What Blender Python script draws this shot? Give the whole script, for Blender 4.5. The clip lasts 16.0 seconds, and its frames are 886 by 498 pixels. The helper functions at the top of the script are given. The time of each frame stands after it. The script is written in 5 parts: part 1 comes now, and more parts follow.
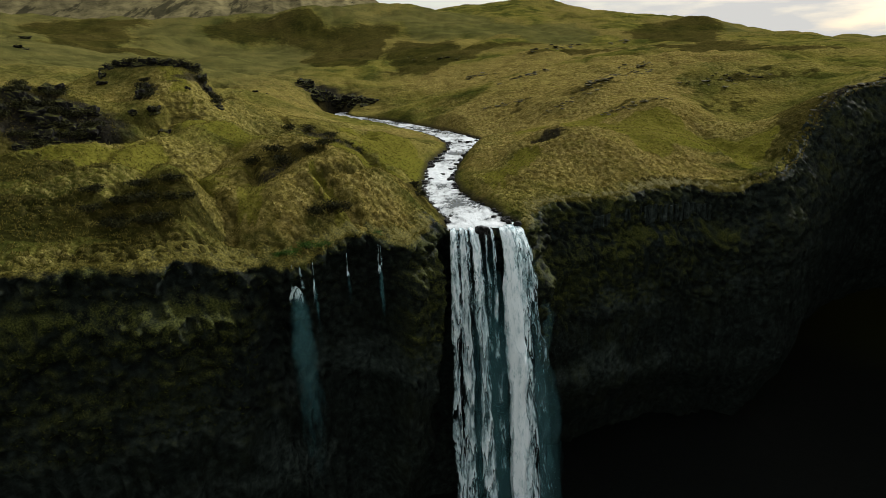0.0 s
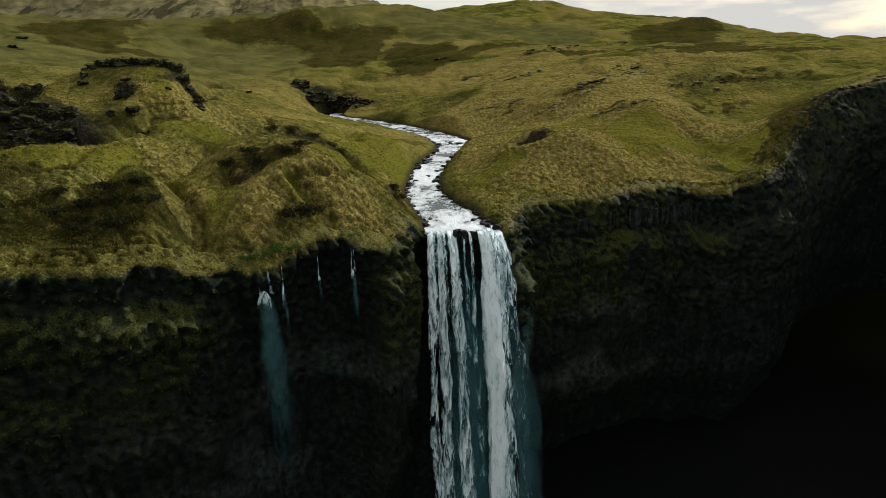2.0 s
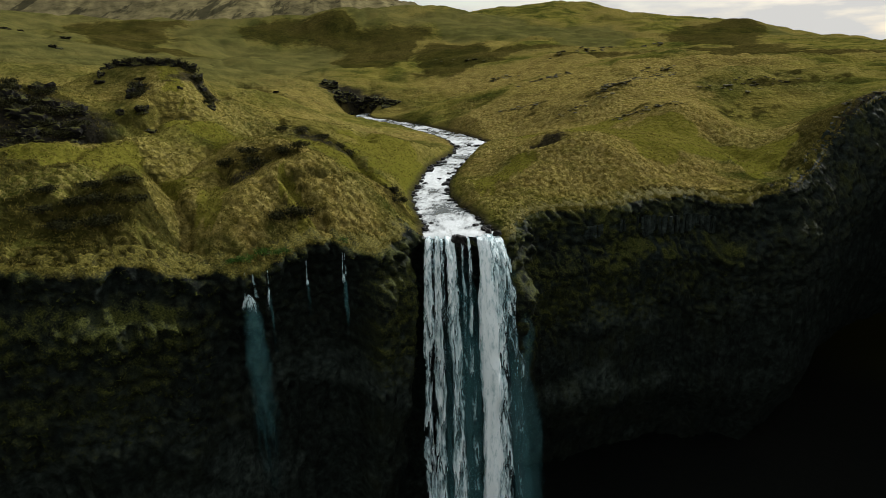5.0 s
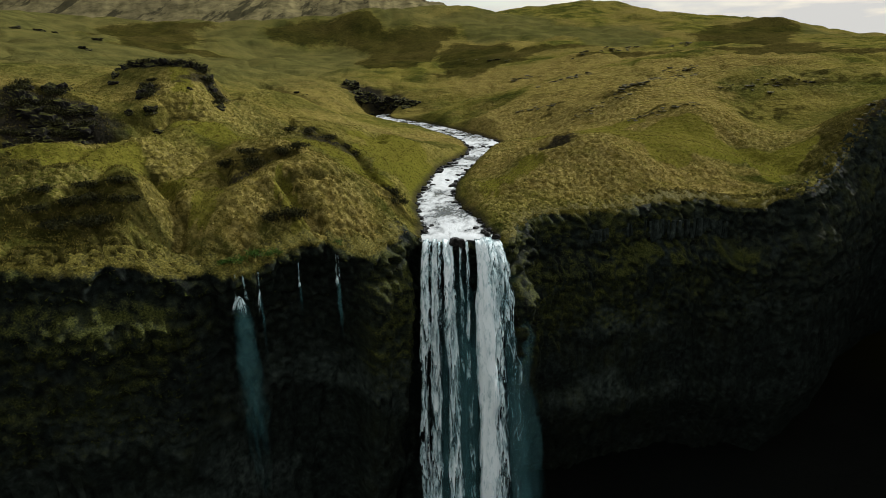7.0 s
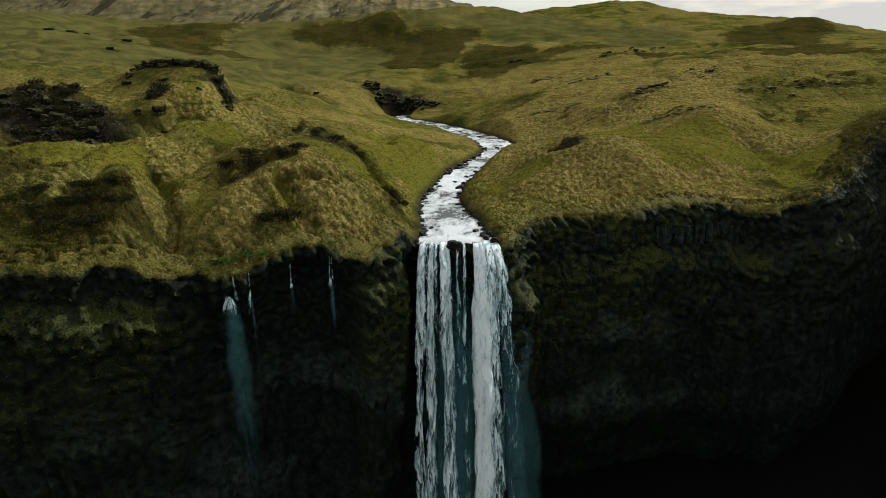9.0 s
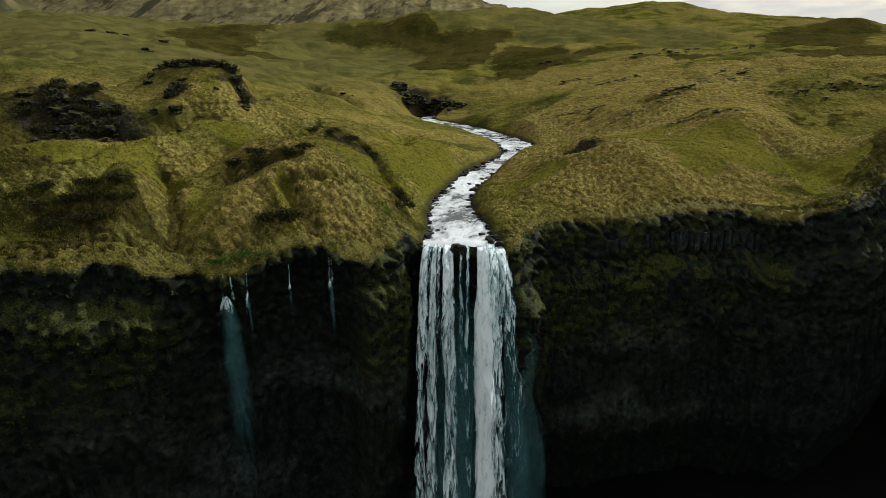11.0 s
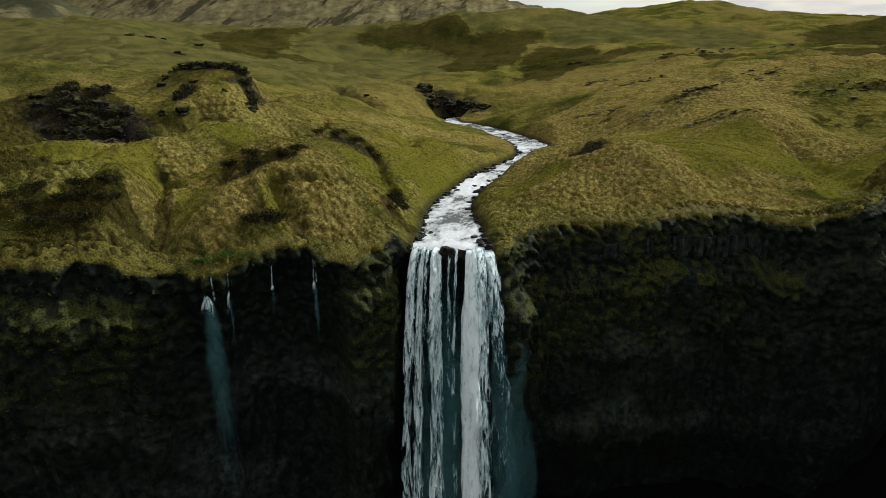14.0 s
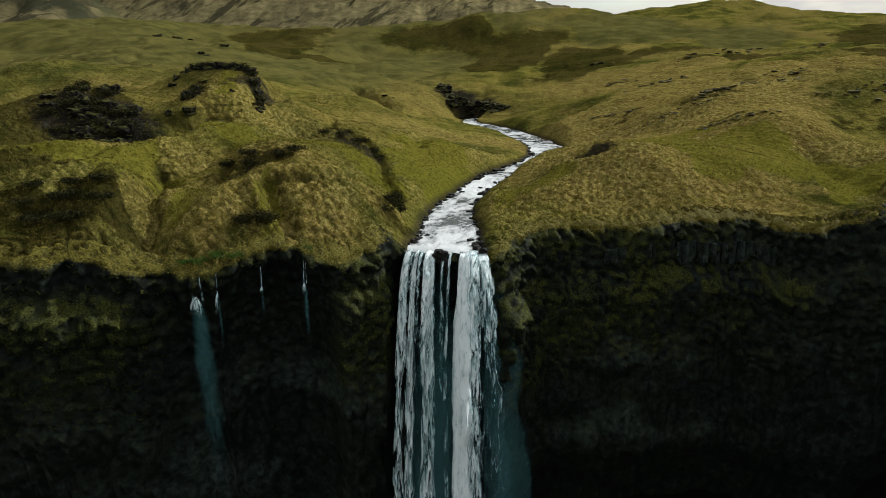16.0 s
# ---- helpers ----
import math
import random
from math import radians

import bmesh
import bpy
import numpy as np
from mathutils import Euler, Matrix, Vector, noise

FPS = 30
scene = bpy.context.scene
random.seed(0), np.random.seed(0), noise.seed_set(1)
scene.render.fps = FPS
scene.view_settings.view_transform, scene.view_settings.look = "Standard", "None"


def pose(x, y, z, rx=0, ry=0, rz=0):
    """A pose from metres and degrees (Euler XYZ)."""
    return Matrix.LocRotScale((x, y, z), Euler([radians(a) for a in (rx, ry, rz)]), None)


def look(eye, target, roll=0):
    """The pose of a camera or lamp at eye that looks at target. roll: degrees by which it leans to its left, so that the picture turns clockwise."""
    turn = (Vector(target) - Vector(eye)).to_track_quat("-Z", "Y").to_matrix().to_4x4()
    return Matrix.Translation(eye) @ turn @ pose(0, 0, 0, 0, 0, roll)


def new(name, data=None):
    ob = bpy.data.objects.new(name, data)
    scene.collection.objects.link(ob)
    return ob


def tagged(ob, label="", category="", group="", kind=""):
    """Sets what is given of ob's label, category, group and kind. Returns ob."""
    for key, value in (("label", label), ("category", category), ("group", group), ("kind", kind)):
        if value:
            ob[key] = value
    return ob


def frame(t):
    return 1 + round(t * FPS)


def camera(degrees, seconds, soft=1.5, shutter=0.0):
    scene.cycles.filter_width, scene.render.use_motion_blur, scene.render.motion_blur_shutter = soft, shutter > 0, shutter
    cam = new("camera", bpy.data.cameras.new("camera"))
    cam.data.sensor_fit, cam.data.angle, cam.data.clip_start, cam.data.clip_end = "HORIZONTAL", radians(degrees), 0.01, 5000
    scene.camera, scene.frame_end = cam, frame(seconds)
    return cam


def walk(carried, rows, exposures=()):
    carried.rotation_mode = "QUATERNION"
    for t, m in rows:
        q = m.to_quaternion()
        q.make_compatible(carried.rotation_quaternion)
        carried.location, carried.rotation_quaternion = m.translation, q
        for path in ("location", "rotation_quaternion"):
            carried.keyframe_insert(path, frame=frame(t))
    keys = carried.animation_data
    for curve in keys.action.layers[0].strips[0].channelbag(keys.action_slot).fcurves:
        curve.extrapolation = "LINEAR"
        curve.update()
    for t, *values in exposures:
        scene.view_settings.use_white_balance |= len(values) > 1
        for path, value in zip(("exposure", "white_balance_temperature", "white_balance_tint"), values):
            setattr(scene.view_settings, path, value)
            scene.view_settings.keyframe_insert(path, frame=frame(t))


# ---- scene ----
cam = camera(72.0, 16.0, soft=0.6)
PATH = [
    (0, (1.833, -101.419, 25.359), (1.694, -99.502, 24.807), -1.8),
    (0.5, (2.797, -100.823, 25.269), (2.656, -98.905, 24.718), -1.7),
    (1, (3.775, -100.495, 25.269), (3.634, -98.578, 24.719), -1.7),
    (1.5, (4.822, -100.045, 25.272), (4.681, -98.128, 24.722), -1.7),
    (2, (5.81, -99.366, 25.214), (5.665, -97.449, 24.665), -1.7),
    (2.5, (6.575, -98.63, 25.129), (6.425, -96.713, 24.581), -1.6),
    (3, (7.55, -98.056, 25.08), (7.385, -96.139, 24.533), -1.5),
    (3.5, (8.51, -97.466, 25.026), (8.325, -95.551, 24.48), -1.5),
    (4, (9.374, -96.897, 25.044), (9.168, -94.984, 24.498), -1.5),
    (4.5, (10.327, -96.38, 25.027), (10.097, -94.469, 24.483), -1.4),
    (7, (15.666, -93.8, 24.966), (15.327, -91.904, 24.426), -1.4),
    (7.5, (16.717, -93.32, 24.891), (16.36, -91.428, 24.353), -1.3),
    (8, (17.771, -92.797, 24.877), (17.394, -90.907, 24.34), -1.3),
    (8.5, (18.757, -92.143, 24.86), (18.36, -90.258, 24.323), -1.2),
    (9, (19.784, -91.645, 24.808), (19.364, -89.765, 24.273), -1.3),
    (9.5, (20.759, -91.073, 24.775), (20.313, -89.198, 24.242), -1.3),
    (10, (21.692, -90.381, 24.712), (21.22, -88.511, 24.18), -1.2),
    (12.5, (26.649, -87.514, 24.499), (26.07, -85.673, 23.973), -1.2),
    (13, (27.789, -86.991, 24.453), (27.193, -85.155, 23.928), -1.3),
    (13.5, (28.855, -86.492, 24.42), (28.245, -84.661, 23.897), -1.3),
    (14, (29.937, -85.878, 24.307), (29.31, -84.052, 23.785), -1.3),
    (14.5, (31.024, -85.246, 24.301), (30.38, -83.426, 23.78), -1.3),
    (15, (31.998, -84.565, 24.295), (31.335, -82.751, 23.775), -1.3),
    (15.5, (32.989, -83.812, 24.248), (32.306, -82.005, 23.729), -1.3),
    (16, (33.897, -83.043, 24.264), (33.194, -81.244, 23.745), -1.2),
]
walk(cam, [(t, look(eye, target, roll)) for t, eye, target, roll in PATH])

# ---- world, sun, exposure ----
SUN_TURN, SUN_HEIGHT = 38.0, 33.0          # degrees clockwise from +y, and above the horizon
world = bpy.data.worlds.new("overcast_sky")
scene.world = world
world.use_nodes = True
wn, wl = world.node_tree.nodes, world.node_tree.links
wn.clear()
w_out = wn.new("ShaderNodeOutputWorld")
w_bg = wn.new("ShaderNodeBackground")
w_sky = wn.new("ShaderNodeTexSky")
w_sky.sky_type, w_sky.sun_disc = "NISHITA", False
w_sky.sun_elevation, w_sky.sun_rotation = radians(SUN_HEIGHT), radians(SUN_TURN)
w_sky.air_density, w_sky.dust_density = 1.2, 2.0
w_co = wn.new("ShaderNodeTexCoord")
w_map = wn.new("ShaderNodeMapping")
w_map.inputs["Scale"].default_value = (1.6, 1.6, 7.0)
w_noise = wn.new("ShaderNodeTexNoise")
w_noise.inputs["Scale"].default_value, w_noise.inputs["Detail"].default_value = 2.4, 6.0
w_ramp = wn.new("ShaderNodeValToRGB")
w_ramp.color_ramp.elements[0].position, w_ramp.color_ramp.elements[1].position = 0.30, 0.56
w_mix = wn.new("ShaderNodeMixRGB")
w_mix.inputs["Color2"].default_value = (5.7, 5.65, 5.45, 1)
wl.new(w_co.outputs["Generated"], w_map.inputs["Vector"])
wl.new(w_map.outputs["Vector"], w_noise.inputs["Vector"])
wl.new(w_noise.outputs["Fac"], w_ramp.inputs["Fac"])
wl.new(w_ramp.outputs["Color"], w_mix.inputs["Fac"])
wl.new(w_sky.outputs["Color"], w_mix.inputs["Color1"])
wl.new(w_mix.outputs["Color"], w_bg.inputs["Color"])
w_bg.inputs["Strength"].default_value = 0.118
wl.new(w_bg.outputs["Background"], w_out.inputs["Surface"])

sun = new("sun", bpy.data.lights.new("sun", "SUN"))
sun.data.energy, sun.data.angle, sun.data.color = 4.5, radians(2.0), (0.93, 0.945, 0.93)
sa, se = radians(SUN_TURN), radians(SUN_HEIGHT)
sun.matrix_world = look((200 * math.sin(sa) * math.cos(se), 200 * math.cos(sa) * math.cos(se), 200 * math.sin(se)), (0, 0, 0))

# ---- noise on arrays ----


def _lattice(ix, iy, s):
    n = (ix * 374761393 + iy * 668265263 + s * 974711) & 0xFFFFFFFF
    n = ((n ^ (n >> 13)) * 1274126177) & 0xFFFFFFFF
    return ((n ^ (n >> 16)) & 0xFFFF) / 65535.0


def vnoise(x, y, s=0):
    """Smooth value noise, 0 to 1."""
    x, y = np.asarray(x, float), np.asarray(y, float)
    ix, iy = np.floor(x).astype(np.int64), np.floor(y).astype(np.int64)
    fx, fy = x - ix, y - iy
    fx, fy = fx * fx * (3 - 2 * fx), fy * fy * (3 - 2 * fy)
    a = _lattice(ix, iy, s) * (1 - fx) + _lattice(ix + 1, iy, s) * fx
    b = _lattice(ix, iy + 1, s) * (1 - fx) + _lattice(ix + 1, iy + 1, s) * fx
    return a * (1 - fy) + b * fy


def fbm(x, y, s=0, octaves=4):
    """Several octaves of vnoise, about -0.5 to 0.5."""
    total, amp = 0.0, 0.5
    for k in range(octaves):
        total = total + amp * (vnoise(x * 2 ** k, y * 2 ** k, s + 17 * k) - 0.5)
        amp *= 0.5
    return total * 1.6


def cells(x, y, s=0):
    """Distance to the nearest of scattered points, one to a unit square."""
    ix, iy = np.floor(x).astype(np.int64), np.floor(y).astype(np.int64)
    best = np.full(np.shape(x), 9.0)
    for dx in (-1, 0, 1):
        for dy in (-1, 0, 1):
            px = ix + dx + _lattice(ix + dx, iy + dy, s)
            py = iy + dy + _lattice(ix + dx, iy + dy, s + 5)
            best = np.minimum(best, (px - x) ** 2 + (py - y) ** 2)
    return np.sqrt(best)


def step(a, b, x):
    t = np.clip((x - a) / (b - a), 0, 1)
    return t * t * (3 - 2 * t)


# ---- the lie of the land ----
# mounds and hollows: x, y, radius, height
BRINK_MOUNDS = [
    (-41, -34, 7, 0.1), (-24, -23, 7, -3.8), (-33, -25, 7, -2.1), (-62, -46, 7, -1.0), (-50, -29, 7, -1.7), (-20, -14, 7, 3.1),
    (-15, -13, 7, -4.6), (-45, -24, 7, 1.4), (-29, -13, 7, 3.0), (-41, -19, 7, 4.1), (-53, -23, 7, 1.9), (-6, -5, 7, -2.0),
    (-17, -2, 7, 2.5), (-32, -5, 7, -1.0), (-41, -9, 7, -2.5), (-70, -30, 7, 1.2), (-90, -62, 35, 6.8), (-24, 2, 7, 4.0),
    (-11, 6, 7, 1.0), (-34, 9, 7, 3.9), (-51, 3, 7, -2.4), (-45, 10, 7, -0.9), (-14, 20, 7, -1.6), (19, 22, 7, 0.5),
]
KNOLL_MOUNDS = [
    (-78, -4, 7, -3.1), (3, 25, 7, -0.4), (31, 26, 35, -5.9), (12, 30, 7, 3.1), (-69, 12, 7, -3.1), (-77, 7, 10, -5.6),
    (-27, 34, 7, 1.5), (-56, 24, 7, -0.5), (2, 40, 7, -1.7), (30, 38, 7, 3.5), (52, 33, 7, -1.2), (-84, 19, 35, 18.7),
    (-84, 19, 10, 2.0), (60, 36, 10, -2.1), (-65, 35, 10, 11.1), (20, 49, 10, 6.8), (-55, 40, 10, -12.0), (-73, 33, 10, -9.5),
    (-19, 52, 15, -3.3), (-45, 47, 10, 4.3), (-97, 23, 10, 0.7), (42, 52, 10, 4.7), (-65, 46, 10, 5.8), (14, 62, 10, -0.9),
]
SLOPE_MOUNDS = [
    (75, 44, 10, -1.7), (-88, 37, 10, -1.5), (-76, 51, 10, 4.2), (-26, 72, 10, 2.3), (-41, 69, 15, 0.7), (66, 64, 10, -3.4),
    (-92, 54, 10, 5.4), (90, 62, 10, 2.6), (-20, 85, 10, -2.6), (-80, 72, 10, 3.5), (56, 88, 10, 5.2), (-95, 72, 15, 3.8),
    (92, 75, 10, 2.9), (27, 103, 15, -3.0), (-20, 105, 22, -6.1), (83, 89, 15, -8.3), (10, 120, 15, -4.9), (125, 82, 35, 9.9),
    (79, 109, 15, 1.5), (37, 123, 15, 3.8), (-44, 122, 15, -1.0), (97, 105, 15, -4.0), (49, 134, 15, 1.4), (-11, 140, 22, -6.6),
]
HILL_MOUNDS = [
    (-84, 129, 15, 6.2), (-47, 144, 15, -1.9), (84, 134, 15, 4.0), (114, 128, 15, -1.6), (-56, 162, 22, -3.1), (-25, 190, 15, -5.5),
    (-180, 134, 55, 14.8), (-233, 112, 22, 11.5), (23, 221, 22, 2.0), (-20, 226, 22, 5.2), (-100, 225, 22, 4.9), (-60, 235, 55, -18.8),
    (-80, 256, 22, -4.6), (102, 251, 90, 9.1), (-110, 260, 22, 2.6), (-60, 285, 22, 3.4), (-85, 300, 35, -3.2), (-13, 332, 22, -1.6),
    (39, 334, 22, 4.1), (-127, 322, 22, -1.0), (-313, 256, 90, 24.0), (-233, 440, 35, 6.9), (7, 491, 55, 6.3), (-214, 478, 140, -14.7),
]
FAR_MOUNDS = [
    (-459, 419, 90, 11.8), (-256, 568, 55, -6.8), (-211, 657, 55, -10.7), (-475, 537, 55, -12.4), (-221, 723, 55, 26.3), (-351, 706, 55, 10.9),
    (32, 806, 35, -6.6), (-146, 842, 55, 16.7), (111, 851, 90, -11.2), (-755, 532, 220, 66.0), (-400, 816, 220, 22.9), (-400, 816, 35, -10.2),
    (-35, 905, 55, -11.2), (37, 1048, 220, 55.5), (96, 1045, 55, 9.5), (359, 992, 90, 16.3), (455, 956, 55, 7.2), (546, 912, 220, -23.1),
    (-591, 941, 55, 28.5), (50, 1415, 220, 22.6), (485, 1339, 140, 12.6), (737, 1231, 220, -30.6),
]
MOUNDS = BRINK_MOUNDS + KNOLL_MOUNDS + SLOPE_MOUNDS + HILL_MOUNDS + FAR_MOUNDS
# last two: unseen mounds, raised to keep sun off the gorge floor
MOUNDS = MOUNDS + [(330, 870, 30, 12), (344, 640, 18, 6), (166, 30, 30, 19), (162, -25, 32, 21)]
# the river's middle line: y, x, half width
RIVER = [(-3, 2.3, 6.4), (0.5, 1.7, 6.1), (10, -1.2, 5.2), (18.5, -4.5, 4.3), (31.5, -8.2, 3.8), (47.6, -9.4, 3.5), (63.5, -9.2, 4.1),
         (78, -7.9, 3.9), (94.7, -5.2, 4.9), (112, -4.4, 7.2), (131, -10.3, 6.4), (150, -18.1, 6.0), (173, -30, 5.5), (195, -41, 5.2),
         (218, -56, 4.6), (241, -73.7, 4.6), (256, -81, 4.0), (270, -84, 3.2), (282, -85, 2.2), (310, -86, 0.5)]
_ry = np.arange(-3, 311, 0.5)
_kernel = np.hanning(25) / np.hanning(25).sum()


def _soft(v):
    return np.convolve(np.pad(v, 12, mode="edge"), _kernel, mode="valid")


_rx = _soft(np.interp(_ry, [r[0] for r in RIVER], [r[1] for r in RIVER]))
_rw = _soft(np.interp(_ry, [r[0] for r in RIVER], [r[2] for r in RIVER]))
_rw = _rw + 1.1 * fbm(_ry / 6, _ry * 0 + 3, 51, 3)
_rs = np.sqrt(1 + np.gradient(_rx, _ry) ** 2)


def river_level(y):
    """The water's height: a gentle fall with small cascades."""
    return 0.012 * np.clip(y, 0, 400) + 0.35 * step(42, 50, y) + 0.3 * step(56, 60, y) + 0.25 * step(8, 14, y) - 0.25 * (1 - step(-2.5, 2, y))


def river_edge(x, y):
    """Metres outside the water's edge (negative: in the river)."""
    e = np.abs(x - np.interp(y, _ry, _rx)) / np.interp(y, _ry, _rs) - np.interp(y, _ry, _rw)
    return np.where((y < -3) | (y > 283), 60.0, e)


def ground_height(x, y):
    """The land without its fine relief."""
    h = 4 + 0.08 * np.clip(y, -40.0, 900.0)
    for row in MOUNDS:
        mx, my, r, a = row
        h = h + a * np.exp(-((x - mx) ** 2 + (y - my) ** 2) / (2 * r * r))
    # the far mountain behind the valley, cut by gullies, and a nearer dark hill
    gully = np.abs(fbm(x / 150 + 0.25 * y / 150, y / 700, 7, 5))
    slope = 318 + 0.24 * np.clip(-300 - x, -1200, 2400) - 70 * gully
    h = np.maximum(h, slope * (0.30 + 0.70 * step(1750, 2950, y)) * step(1300, 1900, y))
    h = h + 330 * np.exp(-(((x + 1760) / 400) ** 2 + ((y - 1230) / 330) ** 2)) * (1 - 0.9 * np.abs(fbm(x / 240, y / 300, 9, 4)))
    e = river_edge(x, y)
    z = river_level(y)
    low = step(88, 120, y) * (x < np.interp(y, _ry, _rx))
    near = 1 - step(0.0, 6.5 + 17 * low, e)
    h = h * (1 - near) + np.minimum(h, z + 0.3 + (0.45 - 0.36 * low) * np.clip(e, 0, 30)) * near
    h = np.maximum(h, np.where(e < 9, z + 0.12 + 0.2 * np.clip(e, 0, 4), -99))
    return np.where(e < 0, z - 0.35 - 0.25 * step(0, 2, -e), h)


# the rim of the cliff, seen from above
# past (122, 79): an unseen wall, added to shade the gorge floor
RIM = [(-900, -420), (-500, -230), (-300, -145), (-150, -90), (-90, -63), (-62, -47), (-50, -39.5), (-42, -36), (-37, -32.5), (-32, -28),
       (-27.5, -25.4), (-23, -23), (-19.5, -18.2), (-15.2, -13.2), (-11, -10), (-7.2, -5), (-5.6, -1.6), (0, -0.6), (5.5, 0.6), (8.2, 2.6),
       (10, 8), (14, 14.5), (20, 19), (27, 22.5), (34, 26), (42, 30), (52, 32.2), (60, 33.5), (67, 36), (73.5, 42.5), (81, 53), (89, 60.5),
       (107, 75), (122, 79), (134, 71), (139, 50), (139, 20), (142, -20), (160, -80), (300, -150), (900, -400)]


def resample(points, gap):
    """Points at even gaps along a smooth curve through the given ones."""
    p = np.array(points, float)
    out = []
    for i in range(len(p) - 1):
        a, b, c, d = p[max(i - 1, 0)], p[i], p[i + 1], p[min(i + 2, len(p) - 1)]
        n = max(2, int(np.linalg.norm(c - b) / 0.25))
        t = np.linspace(0, 1, n, endpoint=False)[:, None]
        la, lc = np.linalg.norm(b - a) + 1e-6, np.linalg.norm(d - c) + 1e-6
        l = np.linalg.norm(c - b)
        m0 = (c - a) / (la + l) * l
        m1 = (d - b) / (lc + l) * l
        out.append((2 * t ** 3 - 3 * t ** 2 + 1) * b + (t ** 3 - 2 * t ** 2 + t) * m0 + (-2 * t ** 3 + 3 * t ** 2) * c + (t ** 3 - t ** 2) * m1)
    q = np.vstack(out + [p[-1:]])
    s = np.r_[0, np.cumsum(np.linalg.norm(np.diff(q, axis=0), axis=1))]
    near = np.exp(-(np.maximum(np.abs(q[:, 0] - 20) - 110, 0) / 60) ** 2)
    dens = near / gap + (1 - near) / 12.0
    cum = np.r_[0, np.cumsum(0.5 * (dens[1:] + dens[:-1]) * np.diff(s))]
    k = np.linspace(0, cum[-1], int(cum[-1]) + 1)
    sk = np.interp(k, cum, s)
    return np.c_[np.interp(sk, s, q[:, 0]), np.interp(sk, s, q[:, 1])], sk


rim, rim_s = resample(RIM, 0.38)
tangent = np.gradient(rim, axis=0)
tangent /= np.linalg.norm(tangent, axis=1)[:, None]
for _ in range(3):
    tangent = np.apply_along_axis(lambda v: np.convolve(np.pad(v, 6, mode="edge"), np.ones(13) / 13, mode="valid"), 0, tangent)
tangent /= np.linalg.norm(tangent, axis=1)[:, None]
outward = np.c_[tangent[:, 1], -tangent[:, 0]]
calm = np.exp(-((rim[:, 0] - 1.2) / 7.0) ** 4)
rim = rim + outward * ((2.4 * fbm(rim_s / 7, rim_s * 0, 3, 4) + 0.7 * (cells(rim_s / 1.4, rim_s * 0 + 0.5, 9) - 0.5)) * (1 - calm))[:, None]


def behind_rim(x, y):
    """Signed distance from the rim, positive on the plateau."""
    pick = rim[::5]
    a, b = pick[:-1], pick[1:]
    best = np.full(np.shape(x), 1e9)
    side = np.zeros(np.shape(x))
    for (ax, ay), (bx, by) in zip(a, b):
        dx, dy = bx - ax, by - ay
        t = np.clip(((x - ax) * dx + (y - ay) * dy) / (dx * dx + dy * dy), 0, 1)
        d = (x - ax - t * dx) ** 2 + (y - ay - t * dy) ** 2
        s = dx * (y - ay) - dy * (x - ax)
        s = s / math.hypot(dx, dy)
        closer = (d < best - 1e-7) | ((d < best + 1e-7) & (np.abs(s) > np.abs(side)))
        best = np.where(closer, d, best)
        side = np.where(closer, s, side)
    return np.sqrt(best) * np.sign(side)


def relief(x, y, rim_gap, lush):
    """Tussocks, hummocks and trampled ledges: (height, how much of a tussock's crown, how tussocky the turf is)."""
    wx, wy = x + 0.7 * fbm(x / 1.3, y / 1.3, 4, 2), y + 0.7 * fbm(x / 1.3, y / 1.3, 8, 2)
    crown = 1 - np.clip(cells(wx / 1.30, wy / 1.10, 2) / 0.72, 0, 1) ** 2
    patchy = step(-0.10, 0.16, fbm(x / 18, y / 18, 31, 3))
    rough = np.maximum((0.18 + 0.82 * patchy) * (1 - 0.85 * lush), 1 - step(1.5, 6.0, rim_gap))
    bump = (0.46 + 0.40 * (1 - step(1.5, 5.0, rim_gap))) * rough * crown + 0.55 * fbm(x / 9, y / 9, 12, 4) + 0.3 * (0.5 - cells(x / 4.2, y / 3.4, 6))
    return bump, crown, rough


# ---- materials ----


def material(name, rough=0.85):
    m = bpy.data.materials.new(name)
    m.use_nodes = True
    n, l = m.node_tree.nodes, m.node_tree.links
    b = n["Principled BSDF"]
    b.inputs["Roughness"].default_value = rough
    b.inputs["Specular IOR Level"].default_value = 0.06
    return m, n, l, b


def noise_node(n, l, scale, detail=5, coord=None, rough=0.55):
    t = n.new("ShaderNodeTexNoise")
    t.inputs["Scale"].default_value, t.inputs["Detail"].default_value, t.inputs["Roughness"].default_value = scale, detail, rough
    if coord is not None:
        l.new(coord, t.inputs["Vector"])
    return t.outputs["Fac"]


def ramp(n, l, fac, stops):
    r = n.new("ShaderNodeValToRGB")
    r.color_ramp.elements[0].position, r.color_ramp.elements[0].color = stops[0][0], (*stops[0][1], 1)
    r.color_ramp.elements[1].position, r.color_ramp.elements[1].color = stops[-1][0], (*stops[-1][1], 1)
    for pos, col in stops[1:-1]:
        r.color_ramp.elements.new(pos).color = (*col, 1)
    l.new(fac, r.inputs["Fac"])
    return r.outputs["Color"]


def grey(n, l, fac, lo, hi):
    return ramp(n, l, fac, [(lo, (0, 0, 0)), (hi, (1, 1, 1))])


def mix(n, l, fac, a, b):
    m = n.new("ShaderNodeMixRGB")
    for value, socket in ((fac, "Fac"), (a, "Color1"), (b, "Color2")):
        if isinstance(value, (int, float)):
            m.inputs[socket].default_value = value
        elif isinstance(value, tuple):
            m.inputs[socket].default_value = (*value, 1)
        else:
            l.new(value, m.inputs[socket])
    return m.outputs["Color"]


